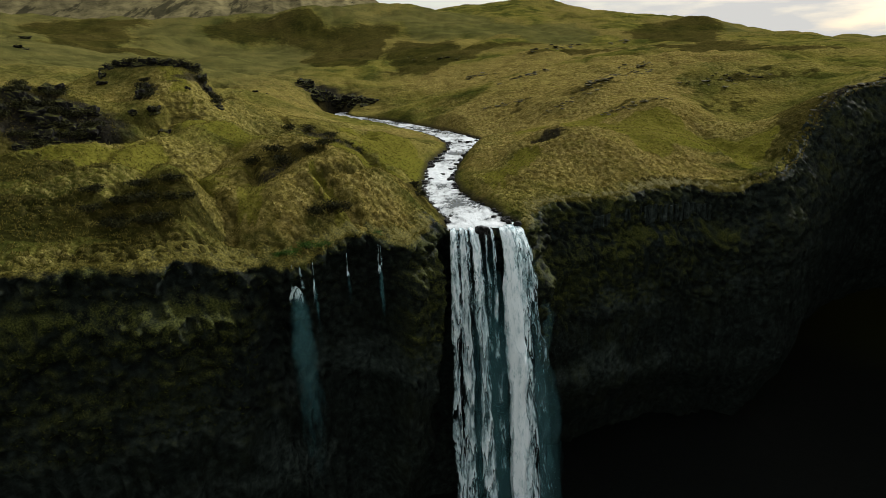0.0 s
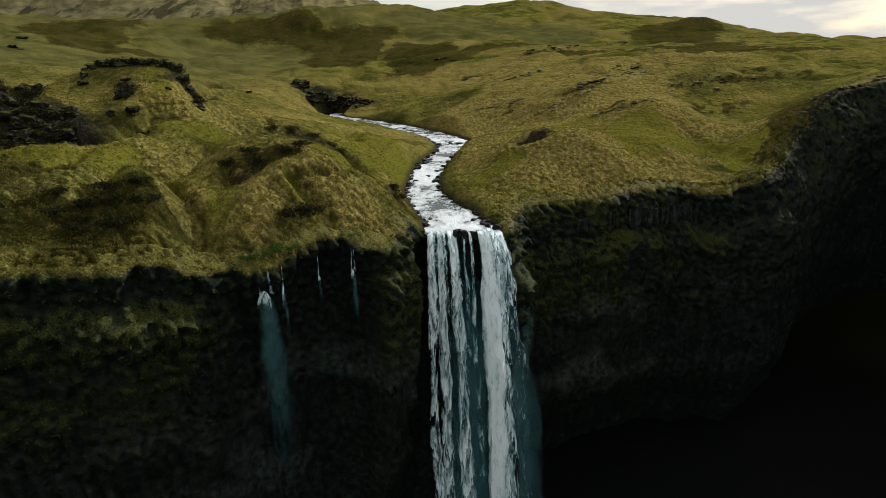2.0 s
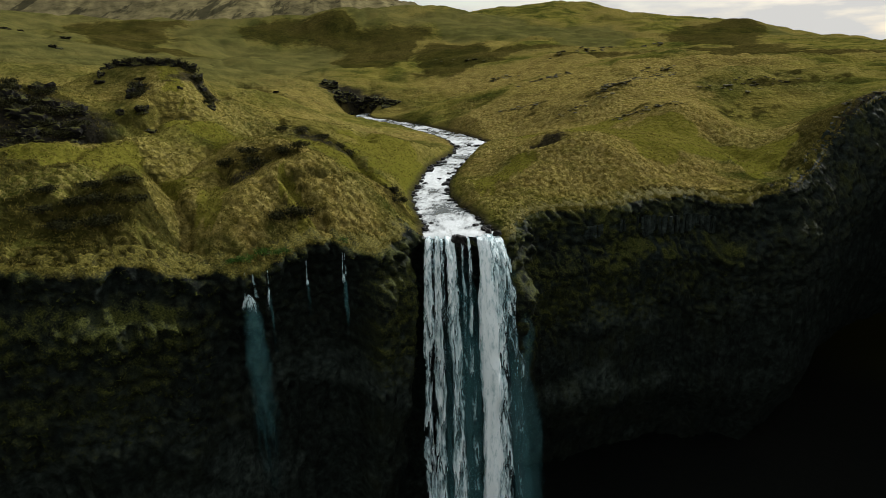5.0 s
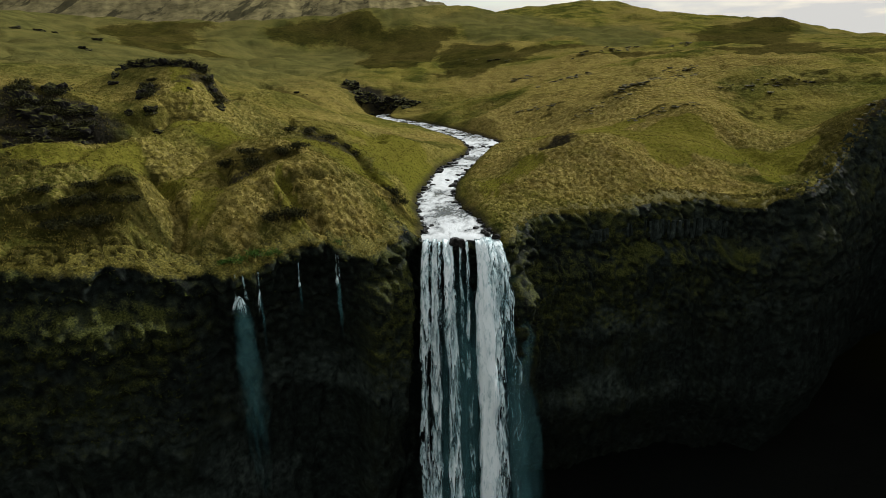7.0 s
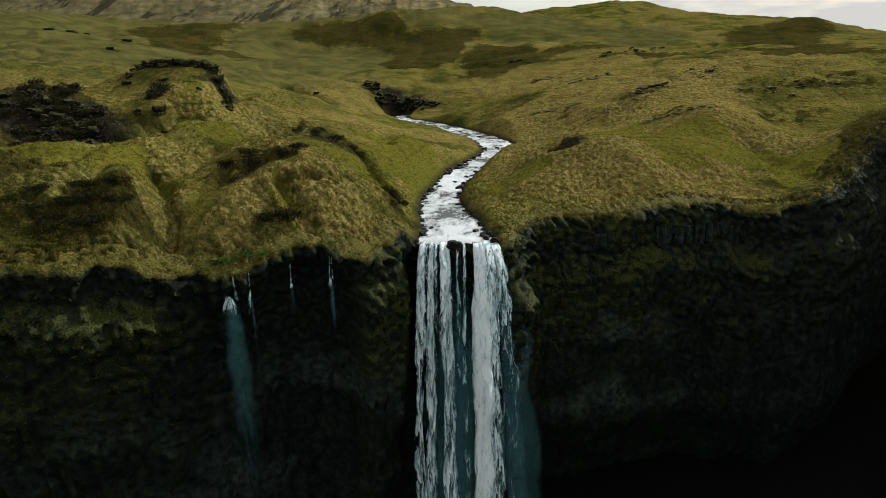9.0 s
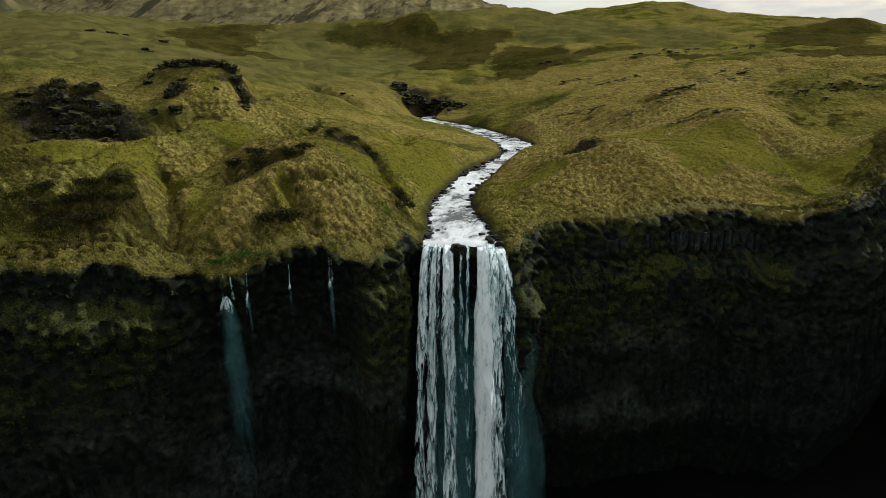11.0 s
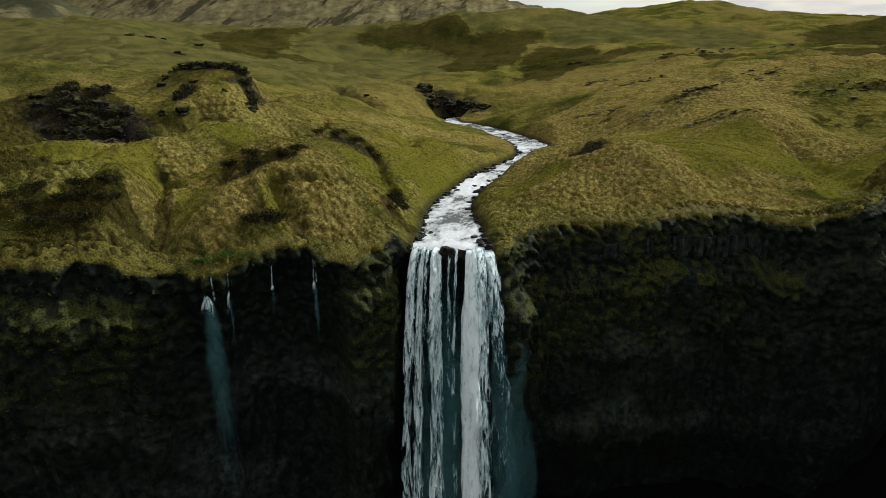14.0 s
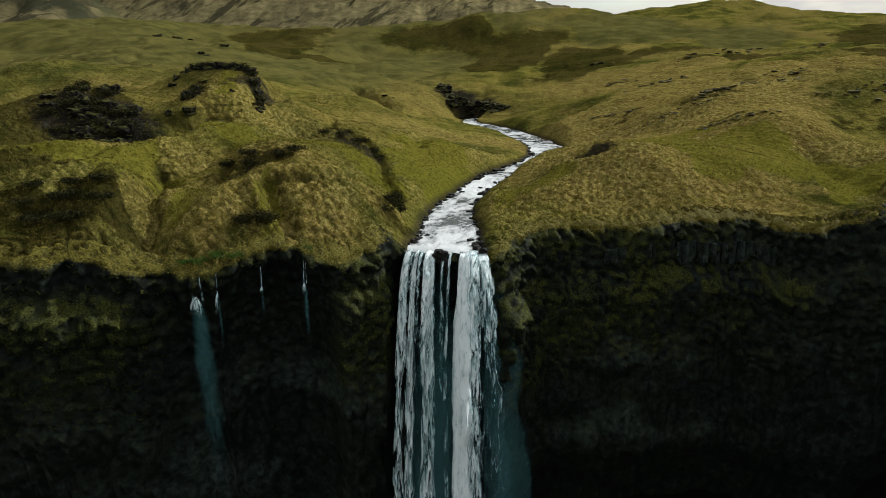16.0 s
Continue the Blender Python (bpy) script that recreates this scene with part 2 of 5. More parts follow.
def mul(n, l, a, b, op="MULTIPLY"):
    m = n.new("ShaderNodeMath")
    m.operation, m.use_clamp = op, True
    for value, socket in ((a, 0), (b, 1)):
        if isinstance(value, (int, float)):
            m.inputs[socket].default_value = value
        else:
            l.new(value, m.inputs[socket])
    return m.outputs["Value"]


def attr(n, name):
    a = n.new("ShaderNodeAttribute")
    a.attribute_name = name
    return a.outputs["Fac"]


def bumped(n, l, b, height, dist, strength=0.6):
    k = n.new("ShaderNodeBump")
    k.inputs["Distance"].default_value, k.inputs["Strength"].default_value = dist, strength
    l.new(height, k.inputs["Height"])
    l.new(k.outputs["Normal"], b.inputs["Normal"])


def position(n):
    return n.new("ShaderNodeNewGeometry").outputs["Position"]


def upness(n, l):
    s = n.new("ShaderNodeSeparateXYZ")
    l.new(n.new("ShaderNodeNewGeometry").outputs["Normal"], s.inputs[0])
    return s.outputs["Z"]


# pasture: green, straw and moss mixed, heath and bare rock where the land has them
grass_mat, n, l, b = material("pasture", 0.95)
b.inputs["Specular IOR Level"].default_value = 0.0
pos = position(n)
big = noise_node(n, l, 0.045, 6, pos)
mid = noise_node(n, l, 0.35, 5, pos)
fine = noise_node(n, l, 2.6, 6, pos, 0.7)
huge = noise_node(n, l, 0.011, 5, pos)
soft = mul(n, l, mul(n, l, big, 0.72), mul(n, l, mid, 0.28), "ADD")
green = ramp(n, l, soft, [(0.40, (0.042, 0.047, 0.010)), (0.50, (0.080, 0.080, 0.015)), (0.60, (0.132, 0.120, 0.023))])
clod = noise_node(n, l, 0.95, 5, pos, 0.65)
straw = ramp(n, l, clod, [(0.35, (0.115, 0.095, 0.018)), (0.65, (0.265, 0.215, 0.054))])
tawny = ramp(n, l, clod, [(0.37, (0.110, 0.082, 0.018)), (0.52, (0.190, 0.146, 0.042)), (0.67, (0.270, 0.212, 0.070))])
dryness = mul(n, l, mul(n, l, grey(n, l, big, 0.42, 0.66), 0.45), attr(n, "dry_minus_shade"), "ADD")
dryness = mul(n, l, dryness, attr(n, "lush"), "SUBTRACT")
col = mix(n, l, dryness, green, straw)
# dry blades on the crowns, moss between; lit tops and shaded creases painted in
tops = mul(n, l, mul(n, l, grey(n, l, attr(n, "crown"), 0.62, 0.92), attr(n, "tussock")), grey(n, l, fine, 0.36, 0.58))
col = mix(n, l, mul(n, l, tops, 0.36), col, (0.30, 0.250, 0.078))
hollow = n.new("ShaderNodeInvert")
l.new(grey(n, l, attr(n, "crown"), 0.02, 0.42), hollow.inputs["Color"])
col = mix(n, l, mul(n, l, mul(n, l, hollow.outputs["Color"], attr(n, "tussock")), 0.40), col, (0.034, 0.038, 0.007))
ochre = mul(n, l, mul(n, l, grey(n, l, huge, 0.44, 0.60), 0.8), mul(n, l, attr(n, "dry_minus_shade"), 1.6), "ADD")
shift = mul(n, l, attr(n, "dry_minus_shade"), 0.3, "ADD")
ochre = mul(n, l, ochre, grey(n, l, shift, 0.02, 0.28))
col = mix(n, l, mul(n, l, ochre, grey(n, l, mid, 0.25, 0.55)), col, tawny)
grain = n.new("ShaderNodeMixRGB")
grain.blend_type = "MULTIPLY"
grain.inputs["Fac"].default_value = 1.0
l.new(col, grain.inputs["Color1"])
l.new(ramp(n, l, fine, [(0.36, (0.55, 0.58, 0.55)), (0.52, (1.0, 1.0, 1.0)), (0.66, (1.4, 1.36, 1.4))]), grain.inputs["Color2"])
col = grain.outputs["Color"]
warped = n.new("ShaderNodeVectorMath")
warp_n = n.new("ShaderNodeTexNoise")
warp_n.inputs["Scale"].default_value, warp_n.inputs["Detail"].default_value = 0.9, 4
l.new(pos, warp_n.inputs["Vector"])
l.new(pos, warped.inputs[0])
l.new(warp_n.outputs["Color"], warped.inputs[1])
# pale net: back-lit tussock rims put into the colour
net = n.new("ShaderNodeTexVoronoi")
net.feature = "DISTANCE_TO_EDGE"
net.inputs["Scale"].default_value = 1.05
l.new(warped.outputs["Vector"], net.inputs["Vector"])
lines = n.new("ShaderNodeInvert")
l.new(grey(n, l, net.outputs["Distance"], 0.03, 0.12), lines.inputs["Color"])
netted = mul(n, l, mul(n, l, lines.outputs["Color"], grey(n, l, attr(n, "tussock"), 0.35, 0.9)), grey(n, l, clod, 0.44, 0.60))
col = mix(n, l, mul(n, l, netted, 0.55), col, (0.33, 0.275, 0.095))
dark_turf = mul(n, l, grey(n, l, noise_node(n, l, 0.16, 7, pos, 0.72), 0.60, 0.66), 0.30)
col = mix(n, l, dark_turf, col, (0.024, 0.023, 0.006))
# flecks in two sizes: small hummock shadows put into the turf's colour
flecks = mul(n, l, grey(n, l, noise_node(n, l, 0.62, 5, pos, 0.75), 0.60, 0.65), 0.55)
col = mix(n, l, flecks, col, (0.026, 0.024, 0.007))
small_flecks = mul(n, l, grey(n, l, noise_node(n, l, 1.9, 4, pos, 0.75), 0.60, 0.65), 0.40)
col = mix(n, l, small_flecks, col, (0.030, 0.028, 0.007))
blades = mul(n, l, grey(n, l, noise_node(n, l, 2.3, 5, pos, 0.8), 0.60, 0.66), mul(n, l, shift, 1.6))
col = mix(n, l, blades, col, (0.40, 0.34, 0.12))
# sheep tracks: level lines trodden along the slopes
sep = n.new("ShaderNodeSeparateXYZ")
l.new(pos, sep.inputs[0])
wave = n.new("ShaderNodeMath")
wave.operation = "MULTIPLY_ADD"
l.new(noise_node(n, l, 0.09, 5, pos, 0.6), wave.inputs[0])
wave.inputs[1].default_value = 26.0
lift = n.new("ShaderNodeMath")
lift.operation = "MULTIPLY"
l.new(sep.outputs["Z"], lift.inputs[0])
lift.inputs[1].default_value = 4.6
l.new(lift.outputs["Value"], wave.inputs[2])
sine = n.new("ShaderNodeMath")
sine.operation = "SINE"
l.new(wave.outputs["Value"], sine.inputs[0])
tracks = mul(n, l, grey(n, l, sine.outputs["Value"], 0.55, 0.95), grey(n, l, noise_node(n, l, 0.05, 5, pos, 0.6), 0.48, 0.58))
tracks = mul(n, l, tracks, grey(n, l, mid, 0.36, 0.56))
col = mix(n, l, mul(n, l, tracks, 0.6), col, (0.030, 0.026, 0.008))
# far grass dulled with distance: haze put into its base colour
hazed = ramp(n, l, big, [(0.36, (0.056, 0.056, 0.018)), (0.64, (0.098, 0.090, 0.028))])
col = mix(n, l, mul(n, l, attr(n, "hazed"), 0.8), col, hazed)
lush = ramp(n, l, fine, [(0.38, (0.078, 0.076, 0.010)), (0.64, (0.150, 0.138, 0.020))])
torn = noise_node(n, l, 0.05, 9, pos, 0.74)
edge_l = grey(n, l, mul(n, l, mul(n, l, attr(n, "lush"), 0.6), mul(n, l, torn, 0.5), "ADD"), 0.42, 0.56)
col = mix(n, l, mul(n, l, edge_l, 0.75), col, lush)
heath = ramp(n, l, mul(n, l, mul(n, l, fine, 0.35), mul(n, l, mul(n, l, mid, 0.25), mul(n, l, torn, 0.4), "ADD"), "ADD"), [(0.36, (0.006, 0.0055, 0.002)), (0.52, (0.019, 0.017, 0.005)), (0.66, (0.055, 0.047, 0.012))])
edge_h = grey(n, l, mul(n, l, mul(n, l, attr(n, "heath"), 0.45), mul(n, l, torn, 0.9), "ADD"), 0.60, 0.76)
col = mix(n, l, mul(n, l, edge_h, 0.75), col, heath)
rock_c = ramp(n, l, fine, [(0.3, (0.005, 0.005, 0.0045)), (0.7, (0.032, 0.029, 0.024))])
high = ramp(n, l, noise_node(n, l, 0.02, 6, pos, 0.65), [(0.35, (0.085, 0.075, 0.036)), (0.65, (0.215, 0.182, 0.088))])
streaks = n.new("ShaderNodeMapping")
streaks.inputs["Scale"].default_value = (0.013, 0.0022, 0.006)
streaks.inputs["Rotation"].default_value = (0, 0, 0.35)
l.new(pos, streaks.inputs["Vector"])
gullies = grey(n, l, noise_node(n, l, 1.0, 8, streaks.outputs["Vector"], 0.7), 0.53, 0.58)
high = mix(n, l, mul(n, l, gullies, 0.85), high, (0.034, 0.032, 0.018))
scrubby = mul(n, l, grey(n, l, noise_node(n, l, 0.0062, 6, pos, 0.6), 0.46, 0.54), attr(n, "heath"))
high = mix(n, l, attr(n, "lush"), high, (0.082, 0.084, 0.034))
high = mix(n, l, mul(n, l, scrubby, 0.85), high, (0.030, 0.036, 0.020))
col = mix(n, l, attr(n, "upland"), col, high)
# dark pockets: shade on the tussocks' steep sides put into the colour
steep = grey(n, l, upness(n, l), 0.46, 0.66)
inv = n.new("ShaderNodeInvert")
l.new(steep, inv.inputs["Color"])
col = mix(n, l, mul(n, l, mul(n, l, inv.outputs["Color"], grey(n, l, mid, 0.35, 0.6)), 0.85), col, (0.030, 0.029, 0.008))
col = mix(n, l, mul(n, l, attr(n, "rock"), 0.9), col, rock_c)
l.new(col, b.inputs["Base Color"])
lumps = n.new("ShaderNodeTexVoronoi")
lumps.feature = "SMOOTH_F1"
lumps.inputs["Scale"].default_value, lumps.inputs["Smoothness"].default_value = 0.75, 0.35
l.new(warped.outputs["Vector"], lumps.inputs["Vector"])
round_ = n.new("ShaderNodeInvert")
l.new(lumps.outputs["Distance"], round_.inputs["Color"])
height = mul(n, l, mul(n, l, round_.outputs["Color"], 0.6), mul(n, l, fine, 0.4), "ADD")
bumped(n, l, b, height, 0.6, 0.9)

# wet dark basalt with moss on its ledges
cliff_mat, n, l, b = material("mossy_basalt", 0.75)
pos = position(n)
big = noise_node(n, l, 0.11, 5, pos)
mid = noise_node(n, l, 0.8, 6, pos, 0.65)
fine = noise_node(n, l, 4.0, 6, pos, 0.7)
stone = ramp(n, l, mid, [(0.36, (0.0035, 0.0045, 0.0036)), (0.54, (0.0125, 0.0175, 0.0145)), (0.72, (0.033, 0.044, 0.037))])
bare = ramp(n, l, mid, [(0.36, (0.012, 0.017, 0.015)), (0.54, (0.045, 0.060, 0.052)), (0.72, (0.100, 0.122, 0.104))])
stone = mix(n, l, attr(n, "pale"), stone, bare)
moss = ramp(n, l, fine, [(0.37, (0.013, 0.016, 0.004)), (0.52, (0.046, 0.053, 0.012)), (0.67, (0.106, 0.106, 0.028))])
up = upness(n, l)
ledge = mul(n, l, grey(n, l, up, 0.0, 0.40), grey(n, l, mul(n, l, big, mid, "ADD"), 0.80, 1.0))
ledge = mul(n, l, ledge, attr(n, "moss"))
mottle = mul(n, l, grey(n, l, mul(n, l, big, fine, "ADD"), 0.92, 1.06), mul(n, l, attr(n, "moss"), 0.45))
wall = mix(n, l, mul(n, l, ledge, mottle, "ADD"), stone, moss)
turf = ramp(n, l, fine, [(0.36, (0.040, 0.038, 0.006)), (0.52, (0.115, 0.100, 0.018)), (0.68, (0.260, 0.215, 0.055))])
turf_edge = grey(n, l, mul(n, l, mul(n, l, attr(n, "turf"), 0.6), mul(n, l, mid, 0.5), "ADD"), 0.48, 0.60)
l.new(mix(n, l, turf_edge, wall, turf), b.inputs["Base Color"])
bumped(n, l, b, mul(n, l, mul(n, l, mid, 0.6), mul(n, l, fine, 0.4), "ADD"), 0.6, 0.9)

# wet gravel of the gorge floor, painted near black for the cliff's shade
scree_mat, n, l, b = material("shade_black_scree", 0.8)
fine = noise_node(n, l, 1.5, 6, position(n), 0.7)
mottle = ramp(n, l, fine, [(0.3, (0.0015, 0.002, 0.0018)), (0.8, (0.009, 0.011, 0.009))])
l.new(mix(n, l, attr(n, "moss"), mottle, (0.05, 0.055, 0.012)), b.inputs["Base Color"])
bumped(n, l, b, fine, 0.4, 0.8)

# dry lava rock of the crags and boulders
rock_mat, n, l, b = material("dark_lava_rock", 0.88)
pos = position(n)
mid = noise_node(n, l, 0.9, 6, pos, 0.65)
fine = noise_node(n, l, 5.0, 6, pos, 0.7)
stone = ramp(n, l, fine, [(0.3, (0.006, 0.006, 0.006)), (0.6, (0.022, 0.021, 0.019)), (0.85, (0.065, 0.060, 0.052))])
moss = ramp(n, l, fine, [(0.3, (0.030, 0.034, 0.008)), (0.75, (0.105, 0.100, 0.024))])
cap = mul(n, l, grey(n, l, upness(n, l), 0.25, 0.65), grey(n, l, mid, 0.40, 0.54))
l.new(mix(n, l, cap, stone, moss), b.inputs["Base Color"])
bumped(n, l, b, fine, 0.2, 0.8)

lichen_mat, n, l, b = material("lichened_grey_rock", 0.92)
pos = position(n)
mid = noise_node(n, l, 0.7, 6, pos, 0.65)
fine = noise_node(n, l, 4.0, 6, pos, 0.7)
stone = ramp(n, l, fine, [(0.3, (0.040, 0.039, 0.033)), (0.6, (0.120, 0.115, 0.095)), (0.85, (0.280, 0.265, 0.220))])
turf = ramp(n, l, fine, [(0.3, (0.060, 0.056, 0.010)), (0.75, (0.180, 0.150, 0.034))])
cap = mul(n, l, grey(n, l, upness(n, l), 0.45, 0.8), grey(n, l, mid, 0.40, 0.56))
l.new(mix(n, l, cap, stone, turf), b.inputs["Base Color"])
bumped(n, l, b, fine, 0.2, 0.8)

wet_mat, n, l, b = material("wet_river_rock", 0.35)
pos = position(n)
fine = noise_node(n, l, 3.0, 6, pos, 0.7)
l.new(ramp(n, l, fine, [(0.3, (0.005, 0.005, 0.005)), (0.8, (0.030, 0.028, 0.024))]), b.inputs["Base Color"])
bumped(n, l, b, fine, 0.15, 0.7)

# running water: dark and clear under torn white foam
river_mat, n, l, b = material("white_water", 0.15)
uv = n.new("ShaderNodeUVMap").outputs["UV"]
b.inputs["Specular IOR Level"].default_value = 0.5
warp = n.new("ShaderNodeMapping")
warp.inputs["Scale"].default_value = (1.0, 0.55, 1.0)
l.new(uv, warp.inputs["Vector"])
foam_a = noise_node(n, l, 0.55, 8, warp.outputs["Vector"], 0.72)
foam_b = noise_node(n, l, 2.4, 6, warp.outputs["Vector"], 0.7)
current = n.new("ShaderNodeMapping")
current.inputs["Scale"].default_value = (2.2, 0.5, 1.0)
l.new(uv, current.inputs["Vector"])
foam_b = mul(n, l, mul(n, l, foam_b, 0.45), mul(n, l, noise_node(n, l, 1.0, 7, current.outputs["Vector"], 0.75), 0.55), "ADD")
foam = mul(n, l, mul(n, l, foam_a, 0.62), mul(n, l, foam_b, 0.38), "ADD")
foam = mul(n, l, foam, mul(n, l, attr(n, "froth"), 0.22), "ADD")
white = grey(n, l, foam, 0.53, 0.67)
deep = ramp(n, l, foam_b, [(0.3, (0.020, 0.030, 0.032)), (0.8, (0.075, 0.095, 0.095))])
l.new(mix(n, l, white, deep, (0.62, 0.65, 0.65)), b.inputs["Base Color"])
l.new(ramp(n, l, white, [(0.0, (0.12, 0.12, 0.12)), (1.0, (0.75, 0.75, 0.75))]), b.inputs["Roughness"])
bumped(n, l, b, foam, 0.35, 0.9)


def falling_water(name, thin, scale, tint=(0.90, 0.985, 0.99), shade=(0.20, 0.38, 0.41)):
    """White strands that tear open lower down; the attribute body says how full the sheet is."""
    m, n, l, b = material(name, 0.6)
    uv = n.new("ShaderNodeUVMap").outputs["UV"]

    def strands(sx, sy, detail, rough):
        k = n.new("ShaderNodeMapping")
        k.inputs["Scale"].default_value = (sx, sy, 1)
        l.new(uv, k.inputs["Vector"])
        return noise_node(n, l, scale, detail, k.outputs["Vector"], rough)

    threads = strands(3.2, 0.62, 8, 0.74)
    plumes = strands(0.85, 0.36, 6, 0.65)
    # tongues of water: each fades in from above and ends in a ragged point
    order = n.new("ShaderNodeSeparateXYZ")
    l.new(uv, order.inputs[0])
    offset = n.new("ShaderNodeMath")
    offset.operation = "MULTIPLY_ADD"
    l.new(strands(1.5, 0.10, 5, 0.7), offset.inputs[0])
    offset.inputs[1].default_value = 5.0
    paced = n.new("ShaderNodeMath")
    paced.operation = "MULTIPLY"
    l.new(order.outputs["Y"], paced.inputs[0])
    paced.inputs[1].default_value = 0.17
    l.new(paced.outputs["Value"], offset.inputs[2])
    saw = n.new("ShaderNodeMath")
    saw.operation = "FRACT"
    l.new(offset.outputs["Value"], saw.inputs[0])
    drop = n.new("ShaderNodeTexVoronoi")
    drop.inputs["Scale"].default_value = scale
    k = n.new("ShaderNodeMapping")
    k.inputs["Scale"].default_value = (0.95, 0.36, 1)
    l.new(uv, k.inputs["Vector"])
    bent = n.new("ShaderNodeVectorMath")
    sway = n.new("ShaderNodeTexNoise")
    sway.inputs["Scale"].default_value = 1.1
    l.new(k.outputs["Vector"], sway.inputs["Vector"])
    l.new(k.outputs["Vector"], bent.inputs[0])
    l.new(sway.outputs["Color"], bent.inputs[1])
    l.new(bent.outputs["Vector"], drop.inputs["Vector"])
    tongue = n.new("ShaderNodeInvert")
    l.new(drop.outputs["Distance"], tongue.inputs["Color"])
    plumes = mul(n, l, mul(n, l, mul(n, l, plumes, 0.34), mul(n, l, tongue.outputs["Color"], 0.20), "ADD"), mul(n, l, saw.outputs["Value"], 0.50), "ADD")
    full = mul(n, l, mul(n, l, threads, 0.5), mul(n, l, plumes, 0.5), "ADD")
    full = mul(n, l, mul(n, l, full, attr(n, "body"), "ADD"), 0.5, "SUBTRACT")
    cover = grey(n, l, full, thin - 0.02, thin + 0.12)
    l.new(mix(n, l, mul(n, l, grey(n, l, full, thin - 0.02, thin + 0.24), grey(n, l, threads, 0.26, 0.50)), shade, tint), b.inputs["Base Color"])
    b.inputs["Transmission Weight"].default_value = 0.0
    b.inputs["Specular IOR Level"].default_value = 0.1
    l.new(cover, b.inputs["Alpha"])
    bumped(n, l, b, threads, 0.2, 0.8)
    return m


fall_mat = falling_water("falling_white_water", 0.27, 0.9)
veil_mat = falling_water("thin_water_veil", 0.33, 1.3, (0.20, 0.52, 0.55), (0.12, 0.38, 0.41))
for node in veil_mat.node_tree.nodes:
    if node.type == "VALTORGB" and node.outputs["Color"].is_linked and any(k.to_socket.name == "Alpha" for k in node.outputs["Color"].links):
        node.color_ramp.elements[0].position, node.color_ramp.elements[1].position = 0.14, 0.75
        node.color_ramp.elements[1].color = (0.22, 0.22, 0.22, 1)

leaf_mat, n, l, b = material("dark_shrub_leaves", 0.8)
r = n.new("ShaderNodeNewGeometry").outputs["Random Per Island"]
l.new(ramp(n, l, r, [(0.0, (0.008, 0.009, 0.004)), (0.7, (0.024, 0.025, 0.008)), (1.0, (0.060, 0.054, 0.016))]), b.inputs["Base Color"])
lush_mat, n, l, b = material("fresh_green_leaves", 0.7)
r = n.new("ShaderNodeNewGeometry").outputs["Random Per Island"]
l.new(ramp(n, l, r, [(0.0, (0.020, 0.055, 0.008)), (1.0, (0.070, 0.130, 0.020))]), b.inputs["Base Color"])
stem_mat, n, l, b = material("brown_twigs", 0.9)
l.new(ramp(n, l, noise_node(n, l, 9, 4, position(n)), [(0.3, (0.02, 0.014, 0.009)), (0.7, (0.07, 0.05, 0.03))]), b.inputs["Base Color"])
blade_mat, n, l, b = material("tussock_blades", 0.9)
r = n.new("ShaderNodeNewGeometry").outputs["Random Per Island"]
l.new(ramp(n, l, r, [(0.0, (0.030, 0.034, 0.005)), (0.5, (0.095, 0.082, 0.015)), (1.0, (0.240, 0.195, 0.055))]), b.inputs["Base Color"])
glow = n.new("ShaderNodeBsdfTranslucent")
l.new(b.inputs["Base Color"].links[0].from_socket, glow.inputs["Color"])
both = n.new("ShaderNodeMixShader")
both.inputs["Fac"].default_value = 0.45
l.new(b.outputs["BSDF"], both.inputs[1])
l.new(glow.outputs["BSDF"], both.inputs[2])
l.new(both.outputs["Shader"], n["Material Output"].inputs["Surface"])
moss_mat, n, l, b = material("cliff_moss_tufts", 0.95)
r = n.new("ShaderNodeNewGeometry").outputs["Random Per Island"]
l.new(ramp(n, l, r, [(0.0, (0.014, 0.020, 0.004)), (0.6, (0.048, 0.056, 0.011)), (1.0, (0.082, 0.086, 0.020))]), b.inputs["Base Color"])
spray_mat, n, l, b = material("spray_drops", 0.4)
b.inputs["Base Color"].default_value = (0.75, 0.85, 0.88, 1)
b.inputs["Alpha"].default_value = 0.3

# ---- builders ----


def mesh_of(name, verts, faces, mat, attrs=None, uv=None, smooth=True):
    """A mesh from arrays: corners, faces of one size, values on the corners."""
    verts, faces = np.asarray(verts, np.float32), np.asarray(faces, np.int32)
    me = bpy.data.meshes.new(name)
    k = faces.shape[1]
    me.vertices.add(len(verts))
    me.vertices.foreach_set("co", verts.ravel())
    me.loops.add(faces.size)
    me.loops.foreach_set("vertex_index", faces.ravel())
    me.polygons.add(len(faces))
    me.polygons.foreach_set("loop_start", np.arange(0, faces.size, k, dtype=np.int32))
    me.polygons.foreach_set("use_smooth", np.full(len(faces), smooth))
    for key, values in (attrs or {}).items():
        me.attributes.new(key, "FLOAT", "POINT").data.foreach_set("value", np.asarray(values, np.float32).ravel())
    if uv is not None:
        me.uv_layers.new(name="UVMap").data.foreach_set("uv", np.asarray(uv, np.float32)[faces.ravel()].ravel())
    me.materials.append(mat)
    me.update(calc_edges=True)
    return me


def grid_faces(rows, cols):
    i = np.arange(rows * cols).reshape(rows, cols)
    return np.stack([i[:-1, :-1], i[:-1, 1:], i[1:, 1:], i[1:, :-1]], -1).reshape(-1, 4)


def kept(verts, faces, keep, *values):
    """Only the faces that are kept, and the corners that they use."""
    faces = faces[keep]
    used = np.unique(faces)
    back = np.full(len(verts), -1)
    back[used] = np.arange(len(used))
    return (verts[used], back[faces], *[v[used] for v in values])


